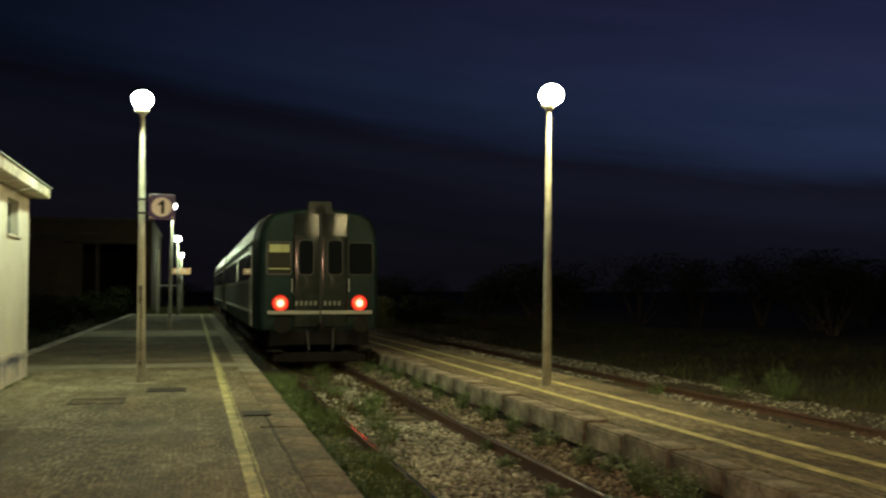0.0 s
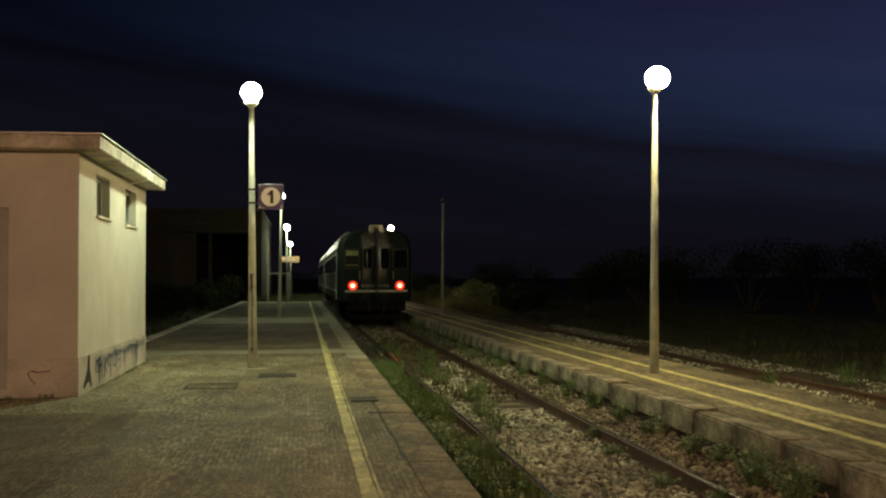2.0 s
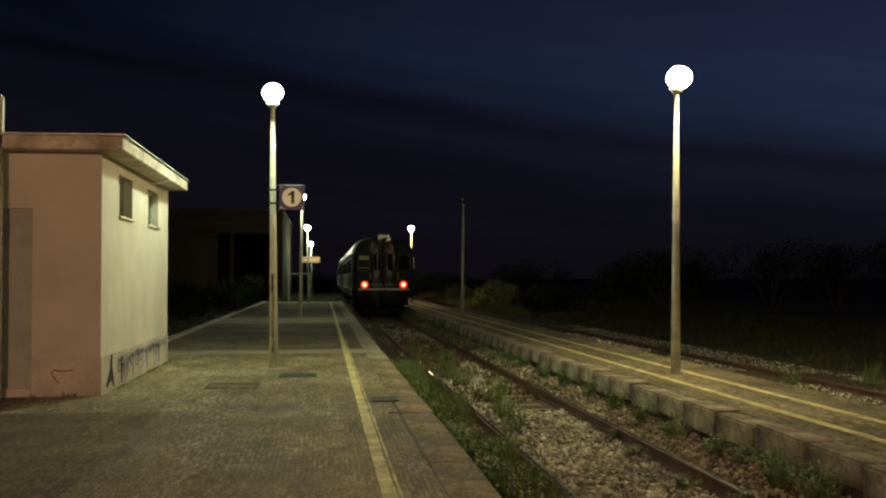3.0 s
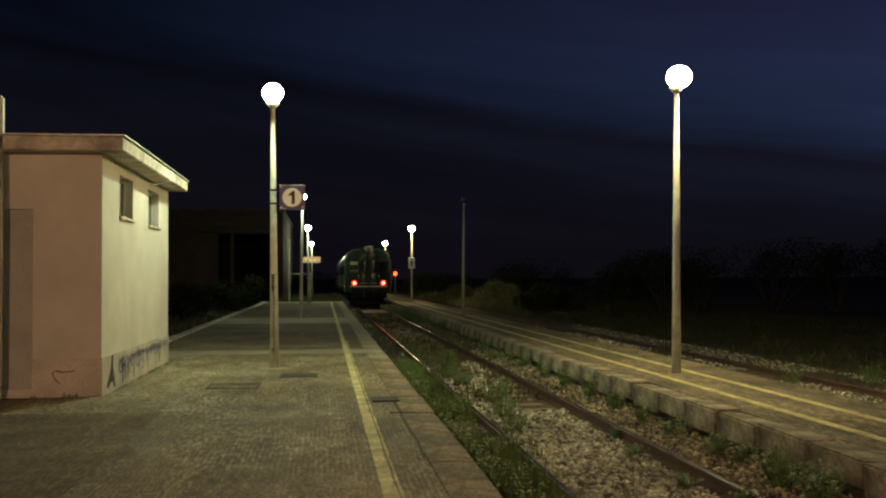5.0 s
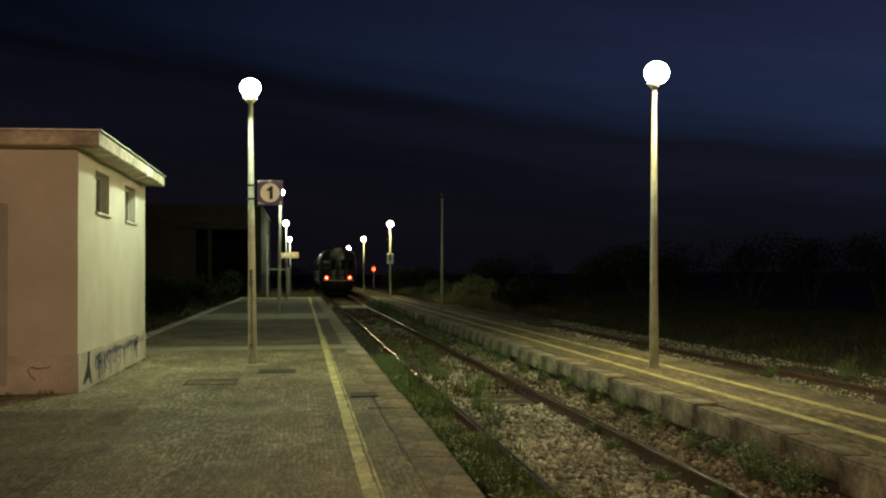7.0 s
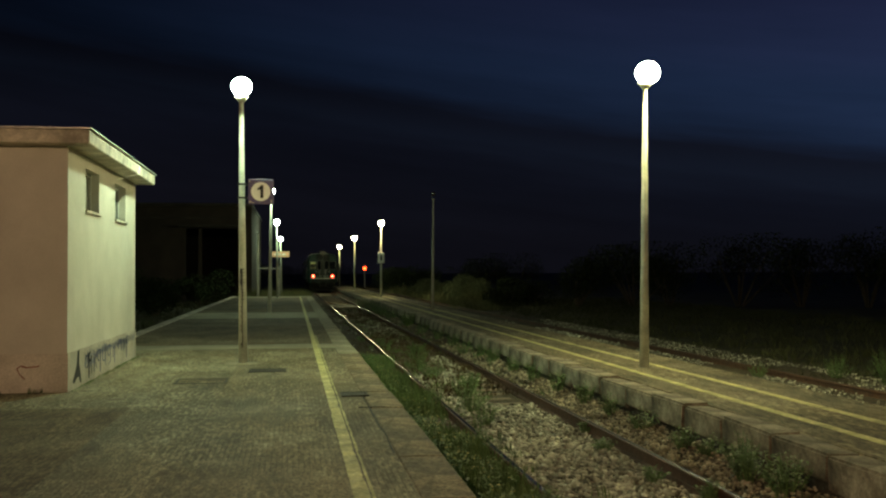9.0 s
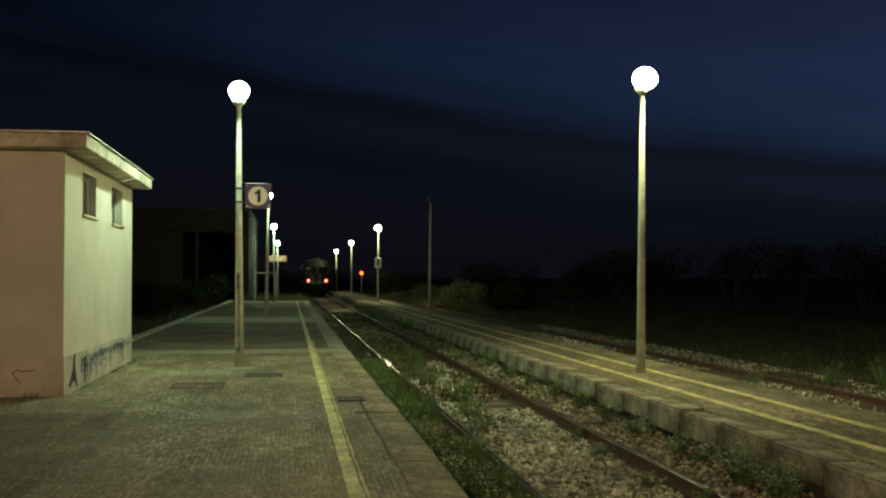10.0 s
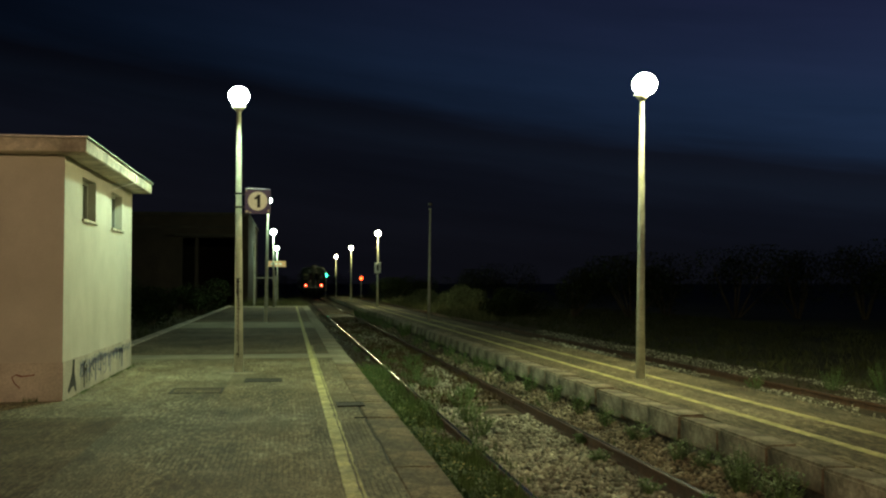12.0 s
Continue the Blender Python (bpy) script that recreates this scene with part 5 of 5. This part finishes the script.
def weeds():
    rng = np.random.default_rng(21)
    spots = []
    for _ in range(860):
        y = rng.uniform(5.2, 21.5)
        dense = noise.noise((0.0, y * 0.45, 8.0)) > -0.08
        if dense:
            spots += tuft(rng, rng.uniform(1.25, 1.95), y, -0.45, 24, 0.17, rng.uniform(0.18, 0.42))
    dead = []
    for _ in range(900):
        dead += tuft(rng, rng.uniform(2.12, 4.1), 15.5 + 32 * rng.uniform(0, 1) ** 1.3, -0.45, 12, 0.14, rng.uniform(0.06, 0.18))
    for _ in range(420):
        dead += tuft(rng, rng.uniform(1.3, 4.1), rng.uniform(22, 66), -0.45, 12, 0.16, rng.uniform(0.08, 0.22))
    blades("dead_growth", dead, M["deadgrass"], "low dead brown growth between the rails", "grass", 0.012, 29, 0.5)
    for _ in range(35):
        spots += tuft(rng, rng.uniform(2.15, 3.4), 13 + 32 * rng.uniform(0, 1) ** 1.3, -0.45, 12, 0.14, rng.uniform(0.06, 0.2))
    for _ in range(170):
        y = rng.uniform(6, 40)
        spots += tuft(rng, rng.choice([rng.uniform(1.9, 2.6), rng.uniform(3.6, 4.15)]), y, -0.45, 14, 0.10, rng.uniform(0.08, 0.2))
    for _ in range(40):
        spots += tuft(rng, rng.uniform(1.25, 4.15), rng.uniform(28, 66), -0.45, 12, 0.15, rng.uniform(0.1, 0.25))
    wall_foot = []
    for x, y, n, h in ((-3.15, 13.03, 16, 0.13), (-3.05, 13.02, 12, 0.10), (-3.55, 13.02, 14, 0.08)):
        wall_foot += tuft(rng, x, y, 0.0, n, 0.05, h)
    for _ in range(46):
        wall_foot += tuft(rng, rng.uniform(-2.72, -2.66), rng.uniform(13.1, 18.4), 0.0, 7, 0.04, rng.uniform(0.02, 0.06))
    blades("wall_foot_grass", wall_foot, M["grass"], "small tufts of grass at the foot of the hut", "grass", 0.008, 5)
    blades("trackside_grass", spots, M["grass"], "rank green grass growing along the rails", "grass", 0.011, 3)
    k = 0
    for x, y, h, r, n, fl in ((1.55, 6.6, 0.34, 0.24, 34, 0.2), (1.50, 7.5, 0.36, 0.26, 36, 0.3), (1.62, 8.4, 0.34, 0.24, 34, 0.3), (1.50, 9.3, 0.33, 0.24, 34, 0.5), (1.58, 10.2, 0.35, 0.24, 34, 0.6), (1.50, 11.1, 0.34, 0.22, 30, 0.6), (1.62, 12.0, 0.30, 0.22, 28, 0.6),
                              (1.45, 13.4, 0.34, 0.22, 28, 0.4), (1.50, 14.8, 0.36, 0.24, 30, 0.4), (1.48, 16.3, 0.40, 0.26, 32, 0.5), (1.50, 18.0, 0.38, 0.26, 30, 0.5), (1.50, 20.0, 0.36, 0.26, 30, 0.4),
                              (2.35, 12.6, 0.40, 0.22, 26, 0.0), (2.45, 14.0, 0.42, 0.28, 34, 0.0), (2.65, 15.6, 0.36, 0.28, 30, 0.0), (2.5, 18.5, 0.34, 0.28, 28, 0.0), (2.7, 22.0, 0.36, 0.30, 28, 0.0), (2.3, 26.0, 0.34, 0.3, 26, 0.0),
                              (4.0, 7.9, 0.46, 0.26, 40, 0.0), (3.95, 8.5, 0.42, 0.24, 34, 0.0), (3.98, 10.1, 0.30, 0.18, 22, 0.0), (4.02, 12.6, 0.36, 0.16, 22, 0.0), (4.0, 15.2, 0.44, 0.16, 24, 0.0), (4.0, 18.4, 0.36, 0.18, 22, 0.0), (3.25, 9.0, 0.16, 0.14, 18, 0.0), (3.3, 10.6, 0.15, 0.14, 16, 0.0), (3.85, 23.0, 0.4, 0.25, 24, 0.0), (3.9, 31.0, 0.42, 0.3, 26, 0.0), (3.8, 44.0, 0.45, 0.35, 26, 0.0), (9.9, 15.8, 0.8, 0.40, 60, 0.0), (9.6, 17.0, 0.5, 0.3, 34, 0.0), (8.3, 17.4, 0.32, 0.2, 24, 0.0), (1.42, 9.9, 0.42, 0.2, 30, 0.7), (1.40, 8.9, 0.42, 0.2, 30, 0.7), (1.42, 10.8, 0.4, 0.2, 28, 0.7), (1.98, 10.75, 0.30, 0.14, 26, 0.0), (1.92, 10.4, 0.26, 0.14, 20, 0.0), (1.94, 7.75, 0.28, 0.14, 24, 0.0), (2.0, 14.6, 0.34, 0.16, 26, 0.0), (3.42, 8.1, 0.24, 0.12, 18, 0.0), (3.44, 11.8, 0.2, 0.1, 14, 0.0),
                              (1.72, 6.2, 0.36, 0.24, 36, 0.2), (1.40, 7.0, 0.40, 0.22, 36, 0.2), (1.76, 7.6, 0.32, 0.22, 32, 0.2), (1.78, 9.0, 0.30, 0.2, 30, 0.3), (1.74, 10.6, 0.30, 0.2, 30, 0.5), (1.45, 12.5, 0.36, 0.22, 30, 0.5), (1.74, 13.6, 0.30, 0.2, 26, 0.4), (1.46, 15.6, 0.40, 0.22, 30, 0.5), (1.46, 17.2, 0.40, 0.22, 30, 0.5), (1.44, 19.0, 0.40, 0.24, 30, 0.5), (1.46, 21.2, 0.36, 0.25, 28, 0.4),
                              (4.02, 11.4, 0.30, 0.18, 24, 0.0), (4.02, 13.8, 0.40, 0.18, 26, 0.0), (4.0, 16.8, 0.42, 0.2, 26, 0.0), (4.0, 20.4, 0.40, 0.22, 26, 0.0), (3.98, 21.8, 0.36, 0.22, 24, 0.0), (3.96, 25.5, 0.42, 0.26, 26, 0.0), (3.95, 28.0, 0.40, 0.26, 26, 0.0), (2.9, 16.8, 0.34, 0.26, 28, 0.0), (2.4, 19.8, 0.34, 0.26, 28, 0.0), (2.9, 24.0, 0.36, 0.3, 28, 0.0),
                              (4.08, 8.9, 0.40, 0.16, 34, 0.0), (4.08, 9.6, 0.26, 0.16, 24, 0.0), (4.0, 35.5, 0.6, 0.4, 90, 0.0), (3.9, 41.0, 0.55, 0.42, 52, 0.0), (3.85, 46.0, 0.6, 0.5, 60, 0.0), (3.8, 49.5, 0.6, 0.5, 60, 0.0), (3.75, 53.0, 0.6, 0.5, 60, 0.0), (3.8, 57.0, 0.55, 0.5, 52, 0.0)):
        weed_plant("weed", x, y, -0.37 if x > 3.7 and x < 4.5 else -0.45, h, r, n, 100 + k, "leafy green weed with small yellow flowers by the rail" if fl else "leafy green weed growing out of the ballast", fl)
        k += 1


def field_grass():
    rng = np.random.default_rng(33)
    spots = []
    for _ in range(3600):
        x, y = rng.uniform(10.1, 24), rng.uniform(9, 75)
        spots += tuft(rng, x, y, -0.6, 9, 0.4, rng.uniform(0.15, 0.5))
    for _ in range(500):
        spots += tuft(rng, rng.uniform(8.9, 10.2), rng.uniform(9, 80), -0.5, 7, 0.2, rng.uniform(0.1, 0.3))
    bank = []
    for _ in range(240):
        bank += tuft(rng, rng.uniform(8.9, 10.1), rng.uniform(50, 62), -0.5, 14, 0.5, rng.uniform(0.4, 1.0))
    for _ in range(330):
        bank += tuft(rng, rng.uniform(-3.4, 1.0), rng.uniform(65.3, 74), -0.5, 16, 0.4, rng.uniform(0.8, 1.5))
    for _ in range(900):
        x = rng.uniform(8.9, 14)
        bank += tuft(rng, x, rng.uniform(62, 100), -0.5, 14, 0.5, rng.uniform(0.6, 1.2) + 0.08 * (x - 9))
    # blade colour carries the glow of the far lamps
    blades("bank_grass", bank, M["bankgrass"], "bank of rank grass beyond the second track, lamplight painted into its olive tone", "grass", 0.03, 19, 1.0)
    for _ in range(900):
        spots += tuft(rng, rng.uniform(-16, -3.9), rng.uniform(22, 75), -0.55, 8, 0.4, rng.uniform(0.25, 0.8))
    for _ in range(350):
        spots += tuft(rng, rng.uniform(-3.5, 0.9), rng.uniform(65.6, 100), -0.55, 9, 0.4, rng.uniform(0.4, 1.0))
    for _ in range(300):
        spots += tuft(rng, rng.uniform(4.4, 12), rng.uniform(113, 150), -0.55, 9, 0.5, rng.uniform(0.4, 1.0))
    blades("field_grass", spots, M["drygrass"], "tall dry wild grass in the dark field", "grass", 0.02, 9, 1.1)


def bush(x, y, h, r, seed, label, leaves="leaf"):
    rng = random.Random(seed)
    b = tagged(empty("bush", pose(x, y, -0.65)), label, "bush", "bushes round the station")
    tr = bmesh.new()
    lumps = []
    for k in range(7):
        a = rng.uniform(0, 6.283)
        d = r * rng.uniform(0.15, 0.75)
        z = h * rng.uniform(0.35, 0.8)
        c = Vector((d * math.cos(a), d * math.sin(a), z))
        lumps.append((c, r * rng.uniform(0.35, 0.6)))
        rod((c.x * 0.1, c.y * 0.1, 0), c, 0.07, 0.025, 6, tr)
    part("trunk", tr, M["bark"], b)
    verts, faces = [], []
    for c, q in lumps:
        for _ in range(640):
            v = Vector((rng.gauss(0, 1), rng.gauss(0, 1), rng.gauss(0, 1))).normalized() * q * rng.uniform(0.2, 1.0) ** 0.5
            v.z *= 0.8
            p = c + v
            p.z = min(max(p.z, 0.1), h)
            s = rng.uniform(0.045, 0.095)
            e1 = Vector((rng.uniform(-1, 1), rng.uniform(-1, 1), rng.uniform(-1, 1))).normalized()
            e2 = e1.cross(Vector((rng.uniform(-1, 1), rng.uniform(-1, 1), rng.uniform(-1, 1)))).normalized()
            i = len(verts)
            verts += [tuple(p - e1 * s), tuple(p + e2 * s * 0.5), tuple(p + e1 * s), tuple(p - e2 * s * 0.5)]
            faces.append((i, i + 1, i + 2, i + 3))
    raw("crown", verts, faces, M[leaves], b)
    return b


def bushes():
    k = 0
    rng = random.Random(77)
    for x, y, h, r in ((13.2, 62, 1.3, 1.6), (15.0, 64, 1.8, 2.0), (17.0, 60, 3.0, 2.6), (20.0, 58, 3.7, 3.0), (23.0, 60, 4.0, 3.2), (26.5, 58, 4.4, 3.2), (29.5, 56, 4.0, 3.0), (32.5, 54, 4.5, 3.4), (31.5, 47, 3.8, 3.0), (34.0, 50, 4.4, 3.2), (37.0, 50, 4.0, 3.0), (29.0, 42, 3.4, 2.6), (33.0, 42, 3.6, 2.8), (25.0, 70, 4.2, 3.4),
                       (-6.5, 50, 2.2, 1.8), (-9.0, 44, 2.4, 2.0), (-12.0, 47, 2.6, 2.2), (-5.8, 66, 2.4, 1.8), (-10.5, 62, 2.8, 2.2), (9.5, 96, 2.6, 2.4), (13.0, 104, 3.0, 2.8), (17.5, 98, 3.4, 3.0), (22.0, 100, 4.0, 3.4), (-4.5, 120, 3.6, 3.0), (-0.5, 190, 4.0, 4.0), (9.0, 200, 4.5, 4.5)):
        bush(x, y, h, r, 300 + k, "low dark shrub at the edge of the field, unlit tone in its leaves")
        k += 1
    # shrubs near the lamps take the leaf colour with lamplight in it
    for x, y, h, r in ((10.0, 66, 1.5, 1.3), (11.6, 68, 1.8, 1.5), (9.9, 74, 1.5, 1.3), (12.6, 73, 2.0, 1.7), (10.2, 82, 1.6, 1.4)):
        bush(x, y, h, r, 300 + k, "low shrub with lamplight painted into its pale green leaves", "litleaf")
        k += 1


ballast()
weeds()
field_grass()
bushes()


# ---- movement ----
def motions():
    rows = [(0.0, 23.05), (0.5, 26.7), (1.0, 30.6), (1.5, 34.5), (2.0, 38.6), (2.5, 42.7), (3.0, 46.8), (4.0, 55.0), (5.0, 63.3), (5.5, 67.5), (6.0, 71.6),
            (6.5, 75.6), (7.0, 79.4), (8.0, 87.4), (9.0, 95.8), (9.5, 100.2), (10.0, 104.2), (10.5, 107.9), (11.0, 111.3), (11.5, 114.8), (12.0, 118.3)]
    walk(car_a, [(t, pose(TRAIN_X, y, RAIL)) for t, y in rows])
    ts, ys = [t for t, _ in rows], [y for _, y in rows]
    for car in (car_a, car_b):
        for w in car.children_recursive:
            if w.name.split(".")[0] == "wheelset":
                at = w.location.copy()
                walk(w, [(k / 15, pose(*at, math.degrees((ys[0] - np.interp(k / 15, ts, ys)) / 0.455), 0, 0)) for k in range(181)])
    walk(car_b, [(t, pose(TRAIN_X, y + CAR + 0.7, RAIL)) for t, y in rows])


motions()
